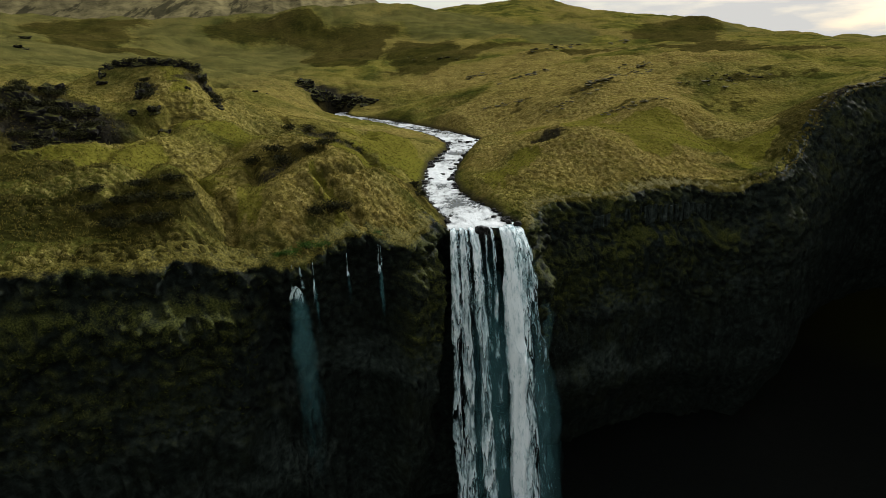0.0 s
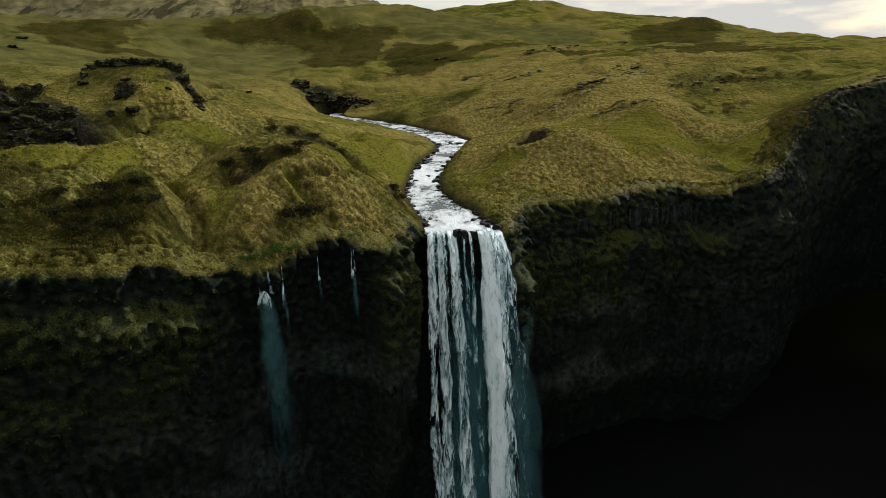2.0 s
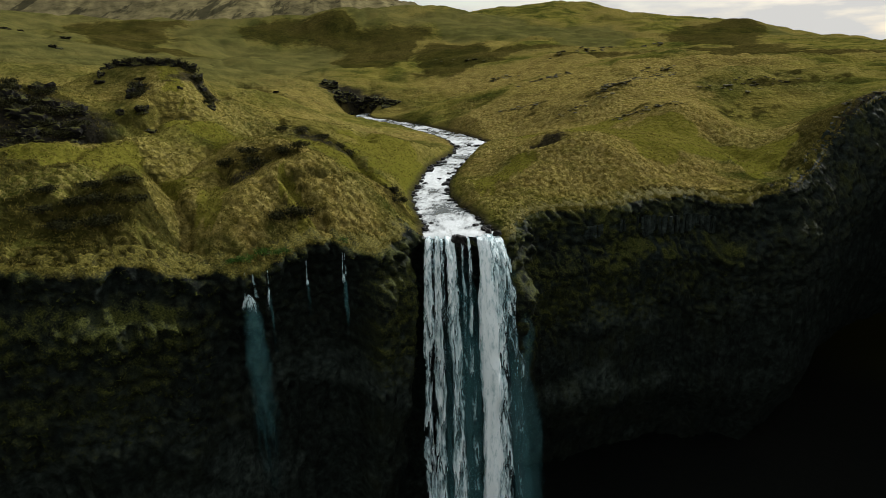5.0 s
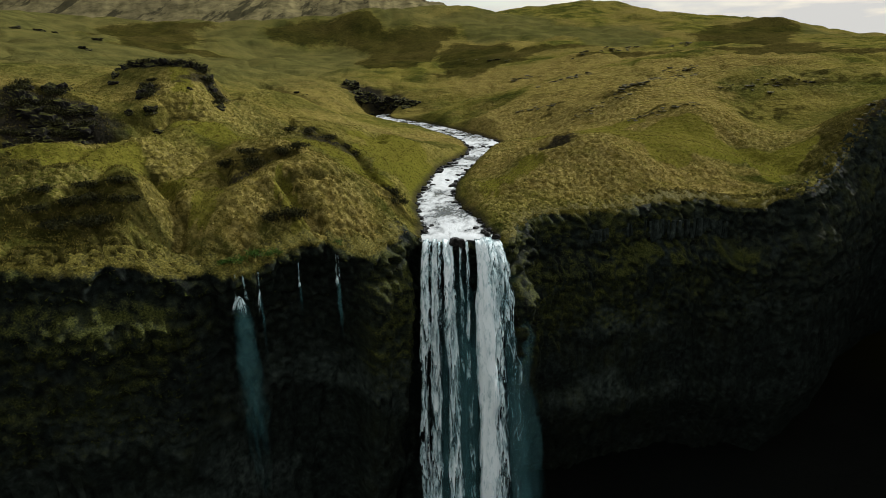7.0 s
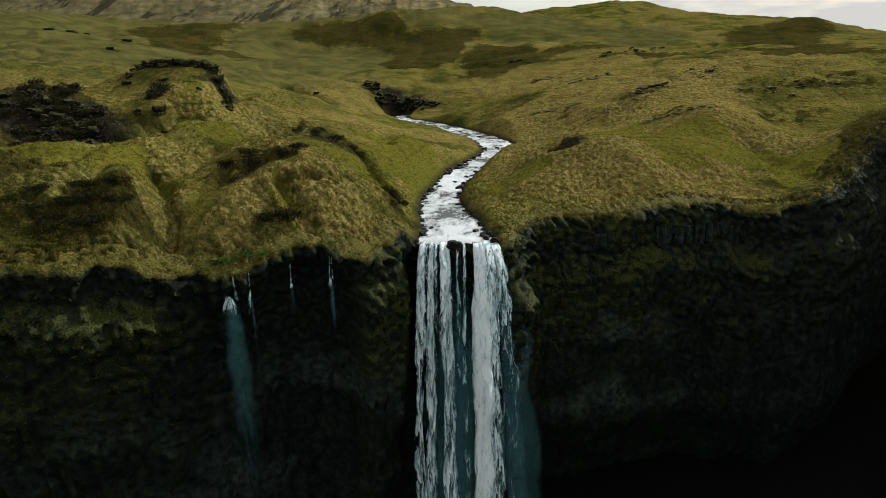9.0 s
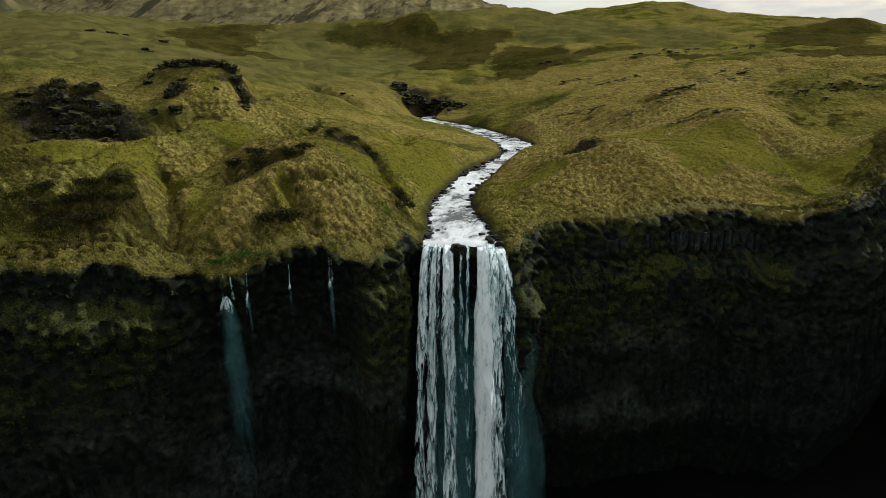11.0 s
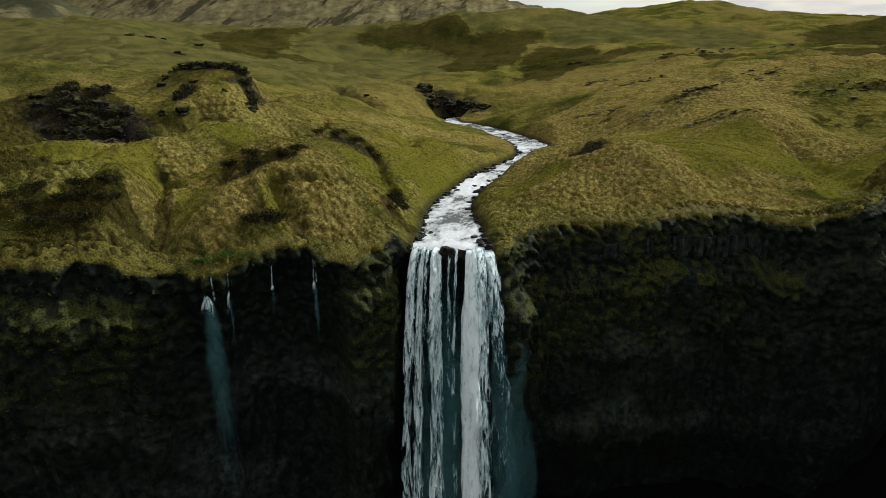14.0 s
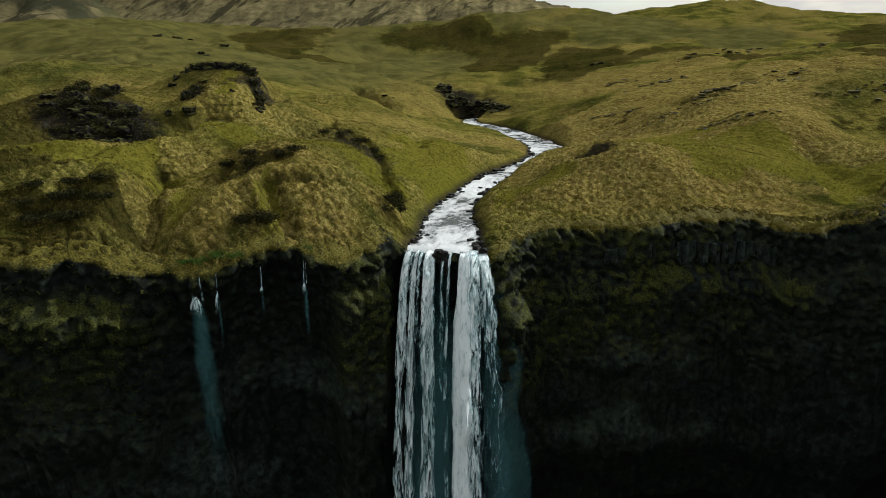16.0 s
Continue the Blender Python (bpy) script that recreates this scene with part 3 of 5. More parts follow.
def part(name, bm, mat, parent, label=""):
    """Links a bmesh as one mesh under a thing."""
    me = bpy.data.meshes.new(name)
    bm.to_mesh(me)
    bm.free()
    me.materials.append(mat)
    for p in me.polygons:
        p.use_smooth = True
    ob = new(name, me)
    ob.parent = parent
    return tagged(ob, label)


def blob(x, y, cx, cy, rx, ry, turn=0.0, s=0):
    """A patch of ground cover with a ragged edge, 0 to 1."""
    out = np.zeros(np.shape(x))
    reach_ = 1.6 * max(rx, ry)
    some = (np.abs(x - cx) < reach_) & (np.abs(y - cy) < reach_)
    x, y = x[some], y[some]
    c, q = math.cos(radians(turn)), math.sin(radians(turn))
    u, v = ((x - cx) * c + (y - cy) * q) / rx, (-(x - cx) * q + (y - cy) * c) / ry
    d = np.sqrt(u * u + v * v) + 0.9 * fbm(x / (0.4 * rx), y / (0.4 * ry), 70 + s, 4)
    out[some] = 1 - step(0.7, 1.1, d)
    return out


LUSH = [(-1720, 1180, 620, 460, 0), (-52, -6, 3.2, 15, 38), (-44, 16, 22, 4.5, -14), (-26, 28, 16, 4, -35), (-16, 46, 10, 20, 15), (-23, -9, 1.8, 7, 35), (-34, -12, 2, 8, 20), (9, 36, 4, 10, -20), (40, 62, 20, 22, 20), (-25, 62, 9, 26, 10), (-52, -8, 16, 7, 25), (-70, 42, 2.5, 13, 35), (4, 30, 3, 9, 10),
        (330, 820, 80, 60, 0), (25, 86, 14, 12, 0),
        (62, 58, 14, 14, 0), (-45, 30, 14, 5, 30)]
# patches east of x = 75 put cloud and slope shade into the colour
HEATH_AND_SHADE = [(-84, 10, 13, 13, 0), (-405, 530, 55, 85, 30), (-330, 470, 60, 30, 30), (-61, -19, 9, 5, 25), (-88, -2, 14, 8, 30), (-98, -4, 24, 14, 30), (-118, 26, 22, 14, 35), (-160, 62, 46, 22, 35), (-74, -20, 12, 5, 25), (40, 30.5, 7, 1.5, 25), (52, 34, 8, 1.5, 12), (62, 36.5, 6, 1.6, 20), (76, 52, 5, 14, -35), (95, 72, 16, 6, 40), (150, 250, 50, 26, 20), (-54, -31, 16, 6, 20), (-40, -33, 10, 3, 30), (98, 124, 14, 4, 10), (82, 62, 6, 16, -20), (-60, 440, 40, 12, 0), (-42, 358, 26, 10, 10), (-1700, 1150, 520, 400, 0),
         (105, 62, 30, 16, 10), (92, 60, 14, 10, 20), (-43, -26, 10, 6.5, 0), (-31, 1, 6, 3, 10), (60, 320, 34, 12, -20), (10, 470, 45, 24, 0)]
SCRUB = [(45, 128, 20, 7, 35), (42, 96, 12, 4, 25), (14, 142, 12, 6, 30), (24, 217, 14, 6, 0), (4, 262, 14, 8, 0), (60, 152, 24, 10, 20), (95, 140, 26, 10, 0),
         (-35, 39, 12, 3.0, -40), (-18, 22, 6, 2.6, -50), (-9.5, 5, 4, 5, -40), (70, 100, 18, 7, 20), (110, 130, 20, 8, 10)]
DRY = [(25, 55, 28, 25, 0), (38, 95, 32, 26, 0), (-40, -2, 26, 14, 20), (30, 175, 50, 45, 0), (10, 300, 70, 60, 0), (50, 130, 26, 22, 0), (-310, 520, 60, 50, 0), (-33, -15, 9, 9, 0), (-20, -6, 9, 7, 0), (30, 33, 30, 8, 20), (20, 130, 50, 40, 0), (-40, 6, 16, 8, 0), (60, 180, 80, 60, 0), (-70, 130, 50, 30, 0),
       (-700, 2300, 900, 500, 0)]


# outlines of the dark heath slopes and of the hay field, seen from above
HEATH_SLOPES = [
    [(-340, 648), (-300, 700), (-243, 713), (-224, 730), (-198, 698), (-184, 680), (-151, 697), (-96, 706), (-112, 639), (-94, 493), (-88, 399), (-117, 402), (-182, 517), (-176, 598), (-237, 644), (-271, 619), (-312, 618)],
    [(161, 634), (232, 836), (294, 882), (341, 913), (336, 832), (207, 477), (149, 451), (150, 540)],
    [(131, 428), (153, 418), (222, 482), (190, 330), (160, 250), (138, 232), (112, 240), (100, 268)],
    [(-517, 565), (-504, 630), (-469, 712), (-397, 673), (-402, 652), (-425, 601), (-388, 510), (-404, 505), (-482, 566)],
    [(-100, 571), (-90, 622), (-43, 592), (-2, 461), (-4, 397), (-23, 369), (-39, 337), (-61, 348)],
]
HAY_FIELD = [(-30, 952), (23, 808), (125, 792), (134, 623), (89, 490), (45, 468), (37, 612), (-15, 628), (-62, 605), (-97, 711), (-185, 683)]


def within(x, y, corners, ragged, s=0):
    """1 inside a patch with the given corners, its outline made ragged."""
    out = np.zeros(np.shape(x))
    xs, ys = [p[0] for p in corners], [p[1] for p in corners]
    some = (x > min(xs) - 30) & (x < max(xs) + 30) & (y > min(ys) - 40) & (y < max(ys) + 40)
    x, y = x[some], y[some]
    px = x + ragged * 2 * fbm(x / (3 * ragged), y / (3 * ragged), 90 + s, 4)
    py = y + ragged * 3 * fbm(x / (3 * ragged), y / (3 * ragged), 110 + s, 4)
    inside = np.zeros(np.shape(x), bool)
    for (ax, ay), (bx, by) in zip(corners, corners[1:] + corners[:1]):
        inside ^= ((ay > py) != (by > py)) & (px < (bx - ax) * (py - ay) / (by - ay + 1e-9) + ax)
    out[some] = inside
    return out


def cover(x, y):
    out = {}
    for name, rows in (("lush", LUSH), ("heath", HEATH_AND_SHADE), ("dry_minus_shade", DRY), ("scrub", SCRUB)):
        m = np.zeros(np.shape(x))
        for i, (cx, cy, rx, ry, turn) in enumerate(rows):
            m = np.maximum(m, blob(x, y, cx, cy, rx, ry, turn, i))
        out[name] = m
    for i, corners in enumerate(HEATH_SLOPES):
        out["heath"] = np.maximum(out["heath"], (within(x, y, corners, 8, i) + within(x + 5, y - 9, corners, 5, i + 7) + within(x - 5, y + 8, corners, 3, i + 3)) / 3)
    out["lush"] = np.maximum(out["lush"] * (1 - out["heath"]), within(x, y, HAY_FIELD, 7, 40) * (1 - out["heath"]))
    # east and west flanks lose their straw: cloud shadow put into the grass colour
    out["dry_minus_shade"] = 0.50 * out["dry_minus_shade"] - 0.40 * step(-22, -60, x) * (1 - step(500, 900, y)) - 0.45 * step(55, 90, x) * (1 - step(140, 220, y))
    out["heath"] = np.maximum(out["heath"], 0.75 * out["scrub"] * step(-0.1, 0.12, fbm(x / 2.5, y / 2.5, 35, 3)))
    return out


# ---- the plateau: one sheet to the horizon ----
bearing = np.radians(np.r_[np.linspace(-118, -61, 40)[:-1], np.linspace(-61, 37, 1120), np.linspace(37, 110, 50)[1:]])
reach = np.unique(np.r_[1 / np.linspace(1 / 58.0, 1 / 1450.0, 740), np.arange(1480, 3500, 38.0), 3700, 4100, 4850])
rr, bb = np.meshgrid(reach, bearing, indexing="ij")
gx, gy = 5 + rr * np.sin(bb), -95 + rr * np.cos(bb)
close = rr < 900
sd = np.full(gx.shape, 500.0)
rough_rim = np.interp(gx, [p[0] for p in RIM], [p[1] for p in RIM])
sd[close] = np.where(gy[close] > rough_rim[close], 60.0, -60.0)
band = close & (np.abs(gy - rough_rim) < 20) & (gx < 128)
sd[band] = behind_rim(gx[band], gy[band])
band = close & (gx >= 128) & (gx < 360) & (gy < 110)
sd[band] = behind_rim(gx[band], gy[band])
gz = ground_height(gx, gy)
edge = river_edge(gx, gy)
layers = cover(gx, gy)


def where(mask, work, *grids):
    """The work's result on the grid, worked out only where the mask holds."""
    out = np.zeros(mask.shape)
    out[mask] = work(*[g[mask] for g in grids])
    return out


mesh_near = rr < 430
bump, crown, tussocky = (np.zeros(gx.shape) for _ in range(3))
bump[mesh_near], crown[mesh_near], tussocky[mesh_near] = relief(gx[mesh_near], gy[mesh_near], np.abs(sd[mesh_near]), layers["lush"][mesh_near])
fade = (1 - step(160, 420, rr)) * step(-0.5, 3.0, edge)
gz = gz + bump * fade + step(140, 300, rr) * step(1, 12, edge) * (1 - step(1200, 1600, rr)) * (4.0 * fbm(gx / 60, gy / 60, 44, 4) * step(8, 40, edge) + 1.5 * (0.5 - cells(gx / 8, gy / 7, 46)) * (1 - step(350, 600, rr)))
def domes(x, y, size, s):
    """Rounded hummocks with creases between them, about -0.5 to 0.5."""
    wx, wy = x + size * fbm(x / size, y / size, s, 3), y + size * fbm(x / size, y / size, s + 3, 3)
    return 0.5 - np.clip(cells(wx / size, wy / size, s + 6), 0, 1) ** 1.5


away = step(6, 30, edge)
gz = gz + away * step(120, 200, rr) * (1 - step(500, 900, rr)) * 3.6 * step(-0.1, 0.15, fbm(gx / 90, gy / 90, 48, 3)) * where((rr > 120) & (rr < 900), lambda x, y: domes(x, y, 17, 130), gx, gy)
gz = gz + away * step(350, 600, rr) * (1 - step(1200, 1500, rr)) * 8.0 * where((rr > 350) & (rr < 1500), lambda x, y: domes(x, y, 55, 140), gx, gy)
gz = gz + step(3, 12, edge) * (1 - step(130, 220, rr)) * (0.4 + 0.3 * step(0, -25, gx)) * step(-0.12, 0.1, fbm(gx / 30, gy / 30, 52, 3)) * where(rr < 220, lambda x, y: domes(x, y, 7, 150), gx, gy) * step(3, 9, np.abs(sd))
for key in ("heath", "lush"):
    soft_edge = layers[key]
    for _ in range(2):
        p_ = np.pad(soft_edge, 1, mode="edge")
        soft_edge = (p_[:-2, 1:-1] + p_[2:, 1:-1] + p_[1:-1, :-2] + p_[1:-1, 2:] + 2 * soft_edge) / 6
    layers[key] = np.where(rr > 160, soft_edge, layers[key])
gz = gz + 0.9 * layers["scrub"] * (0.55 - cells(gx / 2.2, gy / 2.2, 83)) * fade
# folds worn into the knoll by water and sheep: corners of a line, half width, depth (negative: a low ridge)
FOLDS = [([(-84, -14), (-72, -5), (-67, 5), (-63, 15), (-61, 25)], 4.5, 2.6), ([(-66, -14), (-57.5, -3.5), (-54, 5), (-52.5, 12), (-49.5, 24)], 2.4, -0.7),
         ([(-49.5, -2.2), (-41, -11), (-36.5, -17.7), (-34.1, -20.1), (-33, -22.5)], 1.5, 1.5), ([(-24.0, -7.0), (-21.0, -9.4), (-18.6, -10.6)], 1.5, 1.2),
         ([(-25.8, -8.6), (-22.9, -10.9), (-20.3, -12.0)], 1.2, -0.8), ([(-48, -15.9), (-47.2, -22.7), (-46.6, -27)], 1.8, 1.5),
         ([(-47.4, -0.8), (-46.1, 2.3), (-45.3, 8.8)], 2.4, 1.4), ([(-25, -5.8), (-20.7, -2.6), (-18.1, 0.5), (-20, 12)], 0.9, 0.9),
         ([(-58.5, -22.5), (-56.8, -13.9), (-60, 2.7), (-56.4, 12.5), (-51, 25.6), (-50.5, 39.9)], 1.2, 0.7),
         ([(-52, 60), (-47, 49.7), (-39.2, 46.1), (-32.6, 43.1), (-27, 35.6), (-20.9, 25.7), (-16.2, 20.7), (-11.5, 9)], 1.3, 1.0),
         ([(-38.5, 1.2), (-36.5, -2.5), (-34.0, -6.5)], 1.1, 1.2), ([(-62.4, 19.7), (-58.5, 14)], 1.2, 0.7), ([(-62, 44), (-66, 60), (-80, 95)], 3.0, 2.0),
         ([(-45, 52), (-30, 62), (-34, 80)], 2.6, 1.3), ([(-64, 24), (-67, 15), (-69, 9)], 3.0, 2.2), ([(-44, -17), (-40, -21), (-37, -27)], 2.2, -0.9),
         ([(-28, -4), (-29, -12), (-28, -19)], 2.6, -0.7), ([(-150, 250), (-110, 200), (-75, 150)], 5.0, 3.0), ([(60, 75), (64, 60), (66, 46)], 4.0, 1.2)]
for line, wide, depth in FOLDS:
    xs, ys = [p[0] for p in line], [p[1] for p in line]
    some = (gx > min(xs) - 5 * wide) & (gx < max(xs) + 5 * wide) & (gy > min(ys) - 5 * wide) & (gy < max(ys) + 5 * wide)
    fx_, fy_ = gx[some], gy[some]
    best = np.full(fx_.shape, 1e9)
    for (ax, ay), (bx, by) in zip(line[:-1], line[1:]):
        t = np.clip(((fx_ - ax) * (bx - ax) + (fy_ - ay) * (by - ay)) / ((bx - ax) ** 2 + (by - ay) ** 2), 0, 1)
        best = np.minimum(best, np.hypot(fx_ - ax - t * (bx - ax), fy_ - ay - t * (by - ay)))
    gz[some] -= 1.6 * depth * np.exp(-((best + 0.9 * wide * fbm(fx_ / 4, fy_ / 4, 15, 3)) / wide) ** 2) * step(0, 4, edge[some])
# dug-out hollows: the scar above the bend and pits in the knoll
for hx, hy, hr, hd in ((18.2, 47.0, 2.6, 2.1), (14.8, 48.0, 2.4, 1.7), (19.0, 51.6, 2.6, -1.0), (15.2, 52.0, 2.4, -0.8), (-31, 0, 2.6, 1.0), (-43, -25, 4.0, 0.6), (-92, 284, 12, 4), (-104, 296, 10, 3)):
    gz = gz - hd * np.exp(-((gx - hx) ** 2 + (gy - hy) ** 2) / (hr * hr))
gz = gz - 1.3 * np.exp(-np.clip(sd, 0, 99) / 1.8) * step(-0.5, 2, edge)
# bare rock; at the scar and stream hollow also shade put into the colour
rocky = np.clip(blob(gx, gy, 17.0, 48.9, 4.2, 1.5, 5, 3) + blob(gx, gy, -33, 37, 12, 3, -35, 4) + blob(gx, gy, -96, 294, 30, 13, -40, 5) + blob(gx, gy, -80, 11, 14, 9, 10, 7) + 0.9 * blob(gx, gy, -80, 51.5, 14, 2.4, -5, 8) + 0.9 * blob(gx, gy, -65, 44.5, 8, 2.4, 50, 9) + blob(gx, gy, -72, 32, 3, 4, 0, 10) + blob(gx, gy, 96, 64, 22, 5, 40, 11)
                + blob(gx, gy, -31, -2, 4.5, 2.2, 15, 6) + 0.8 * (1 - step(0.2, 1.6, edge)), 0, 1)
scree = step(0.0, 0.10, fbm(gx / 130 + gz / 90, gz / 45, 53, 5)) * step(1500, 1700, rr)
rocky = np.maximum(rocky, 0.3 * scree)
layers["dry_minus_shade"] = np.maximum(layers["dry_minus_shade"], 1.0 * step(1300, 1700, rr))
quads = grid_faces(*gx.shape)
# beyond 280 m the lush green gives way to the haze-dulled tone
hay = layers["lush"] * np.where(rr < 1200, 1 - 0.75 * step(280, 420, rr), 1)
verts = np.stack([gx, gy, gz], -1).reshape(-1, 3)
keep = (sd.ravel()[quads] > 0.25).all(1)
v, f, al, hz_, nr, cr, lu, he, dr, ro = kept(verts, quads, keep, step(1250, 1700, rr).ravel(), np.clip(np.maximum(step(230, 420, rr) * step(-90, -190, gx), step(280, 420, rr) * layers["lush"]) * (1 - layers["heath"]), 0, 1).ravel(), (tussocky * fade).ravel(), (crown * fade).ravel(), hay.ravel(), layers["heath"].ravel(), layers["dry_minus_shade"].ravel(), rocky.ravel())
ground = new("ground", mesh_of("ground", v, f[:, ::-1], grass_mat, {"upland": al, "hazed": hz_, "tussock": nr, "crown": cr, "lush": lu, "heath": he, "dry_minus_shade": dr, "rock": ro}))
tagged(ground, "tussocky green and straw-coloured hill pasture with dark heath", "ground", kind="structure")

# ---- the cliff below the rim ----
DEPTHS = np.r_[-0.9, np.arange(0, 26, 0.42), np.arange(26, 63, 1.6)]
LEFT = ([0, 0.8, 2, 4.5, 5.6, 7, 9, 11, 16, 25, 40, 66], [0.0, 0.5, 0.1, 0.3, 1.3, 2.4, 2.5, 2.0, 1.7, 0.4, -3.5, -7])
ALCOVE = ([0, 1.2, 2.5, 6, 15, 40, 66], [0.0, 0.1, -0.8, -3.0, -5, -8, -9])
FALLS = ([0, 1.0, 2.5, 8, 20, 40, 66], [0.0, 0.1, -0.5, -2.6, -7, -10, -10])
RIGHT = ([0, 1.2, 2.5, 7.5, 9.5, 12, 14, 22, 30, 43, 50, 66], [0.0, 0.7, 1.1, 1.5, 3.0, 4.2, 3.8, 2.6, 1.8, 0.8, -4, -12])
FLANK = ([0, 2, 5, 9, 13, 18, 24, 30, 44, 54, 66], [0.0, 1.0, 3.0, 5.0, 6.2, 6.4, 6.0, 5.4, 4.0, 1.0, -4])
rx_ = rim[:, 0]
w_alcove = step(-33.0, -25.0, rx_) * (1 - step(-13.5, -10.5, rx_))
w_falls = step(-8, -5, rx_) * (1 - step(6.6, 8.6, rx_))
w_left = (1 - step(-33.0, -25.0, rx_)) + step(-13.5, -10.5, rx_) * (1 - step(-8, -5, rx_)) * 0.5
w_flank = step(56, 76, rx_)
w_right = np.clip(1 - w_alcove - w_falls - w_left - w_flank, 0, 1)
total = w_alcove + w_falls + w_left + w_right + w_flank
top = ground_height(rim[:, 0] - 0.9 * outward[:, 0], rim[:, 1] - 0.9 * outward[:, 1])
top = top - 0.5
in_river = river_edge(rim[:, 0], np.maximum(rim[:, 1], 0.5)) < 0
top = np.where(in_river & (np.abs(rx_ - 1.5) < 9), river_level(rim[:, 1]) - 0.35, top)
dd, ss = np.meshgrid(DEPTHS, rim_s, indexing="ij")
push = np.zeros(dd.shape)
for wgt, (px_, py_) in ((w_alcove, ALCOVE), (w_falls, FALLS), (w_left, LEFT), (w_right, RIGHT), (w_flank, FLANK)):
    push += (wgt / total)[None, :] * np.interp(np.maximum(dd, 0), px_, py_)
push = np.where(dd < 0, -2.6, push)
deep = step(0.0, 1.4, dd)
strata = 0.6 * fbm(ss / 9, dd / 1.6, 21, 4) + 1.7 * fbm(ss / 6.5, dd / 5, 23, 4)
blocks = 0.7 * (vnoise(np.floor(ss / 0.9 + 0.8 * fbm(ss / 5, dd / 6, 3, 2)), np.floor(dd / 3.0 + vnoise(np.floor(ss / 0.9), ss * 0, 6)), 27) - 0.5)
ws, wd = ss + 2.6 * fbm(ss / 4, dd / 4, 36, 3), dd + 2.6 * fbm(ss / 4, dd / 4, 38, 3)
calm_flank = 1 - 0.45 * w_flank[None, :]
clumps = (0.6 + 1.7 * vnoise(ss / 6, dd / 4, 39)) * (0.6 - cells(ws / 1.7, wd / 1.3, 29)) * (1 - 0.4 * step(9, 16, dd)) + 0.75 * (0.5 - cells(ss / 0.9, dd / 0.8, 30))
push = push + deep * (strata + (blocks + clumps * (1 + 0.6 * (1 - step(1.5, 3.5, dd)))) * calm_flank) * (1 - 0.4 * np.exp(-((rx_ - 1.2) / 6) ** 4)[None, :])
zz = top[None, :] - np.maximum(dd, 0) + 0.10 * (dd < 0) + 0.55 * deep * fbm(ss / 1.1, dd / 1.1, 33, 3)
zz = np.where(dd < 0, zz - 0.45, zz)
cx_, cy_ = rim[:, 0][None, :] + outward[:, 0][None, :] * push, rim[:, 1][None, :] + outward[:, 1][None, :] * push
crest = step(0.62, 0.20, cells(ws / 1.7, wd / 1.3, 29))
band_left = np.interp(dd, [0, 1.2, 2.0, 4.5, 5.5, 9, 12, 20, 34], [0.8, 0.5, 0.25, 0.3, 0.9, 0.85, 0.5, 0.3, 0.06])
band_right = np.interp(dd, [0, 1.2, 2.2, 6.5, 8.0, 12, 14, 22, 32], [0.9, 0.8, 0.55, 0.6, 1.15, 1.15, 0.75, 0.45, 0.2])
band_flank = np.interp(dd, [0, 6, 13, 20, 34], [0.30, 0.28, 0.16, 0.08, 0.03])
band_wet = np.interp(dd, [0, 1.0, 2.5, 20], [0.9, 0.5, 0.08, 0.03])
# less moss eastward: deep shade, and wet stone, put into the wall's colour
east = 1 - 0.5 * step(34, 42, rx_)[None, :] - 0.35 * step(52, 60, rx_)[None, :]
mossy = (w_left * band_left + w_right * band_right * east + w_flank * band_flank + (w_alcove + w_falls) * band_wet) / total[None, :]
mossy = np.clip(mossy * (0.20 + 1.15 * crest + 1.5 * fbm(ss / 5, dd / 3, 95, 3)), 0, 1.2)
# bare grey-green rock where slabs have come away
# in the alcove it stands in for mist, put into the stone's colour
pale = (1 - 0.7 * step(52, 62, rx_))[None, :] * step(0.02, 0.26, fbm(ss / 11, dd / 7, 98, 4)) * step(15, 24, dd) * (1 - step(34, 46, dd)) * (0.35 * w_left + w_right + 0.1 * w_flank + 0.9 * w_alcove)[None, :]
pale = np.maximum(pale, 0.8 * step(0.02, 0.25, fbm(ss / 3, dd / 5, 99, 4)) * step(1.5, 2.5, dd) * (1 - step(6, 8, dd)) * w_right[None, :] * (step(30, 38, rx_) * (1 - step(50, 56, rx_)))[None, :])
skirt = np.clip(1.15 - np.maximum(dd, 0) / (0.6 + 2.0 * vnoise(ss / 3.5, dd * 0, 97) * (1 - w_flank[None, :])), 0, 1) * (1 - np.clip(0.9 * w_falls + 0.45 * w_alcove + 0.4 * w_left + 0.35 * w_right + 0.85 * w_flank, 0, 1)[None, :])
near_r = np.clip(np.searchsorted(reach, np.hypot(cx_[0] - 5, cy_[0] + 95)), 0, len(reach) - 1)
near_b = np.clip(np.searchsorted(bearing, np.arctan2(cx_[0] - 5, cy_[0] + 95)), 0, len(bearing) - 1)
zz[0] = np.where(in_river, zz[0], gz[near_r, near_b] - 0.12)
cliff_v = np.stack([cx_, cy_, zz], -1).reshape(-1, 3)
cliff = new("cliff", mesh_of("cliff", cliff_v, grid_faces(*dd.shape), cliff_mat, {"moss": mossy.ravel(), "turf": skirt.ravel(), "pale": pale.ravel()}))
tagged(cliff, "dark wet basalt cliff with mossy ledges and undercut foot", "cliff", kind="structure")

# ---- the valley in front and the plunge pool ----
vb = np.radians(np.linspace(-180, 180, 181))
vr = np.r_[0.2, np.geomspace(4, 4850.0, 120)]
r2, b2 = np.meshgrid(vr, vb, indexing="ij")
vx, vy = 5 + r2 * np.sin(b2), -95 + r2 * np.cos(b2)
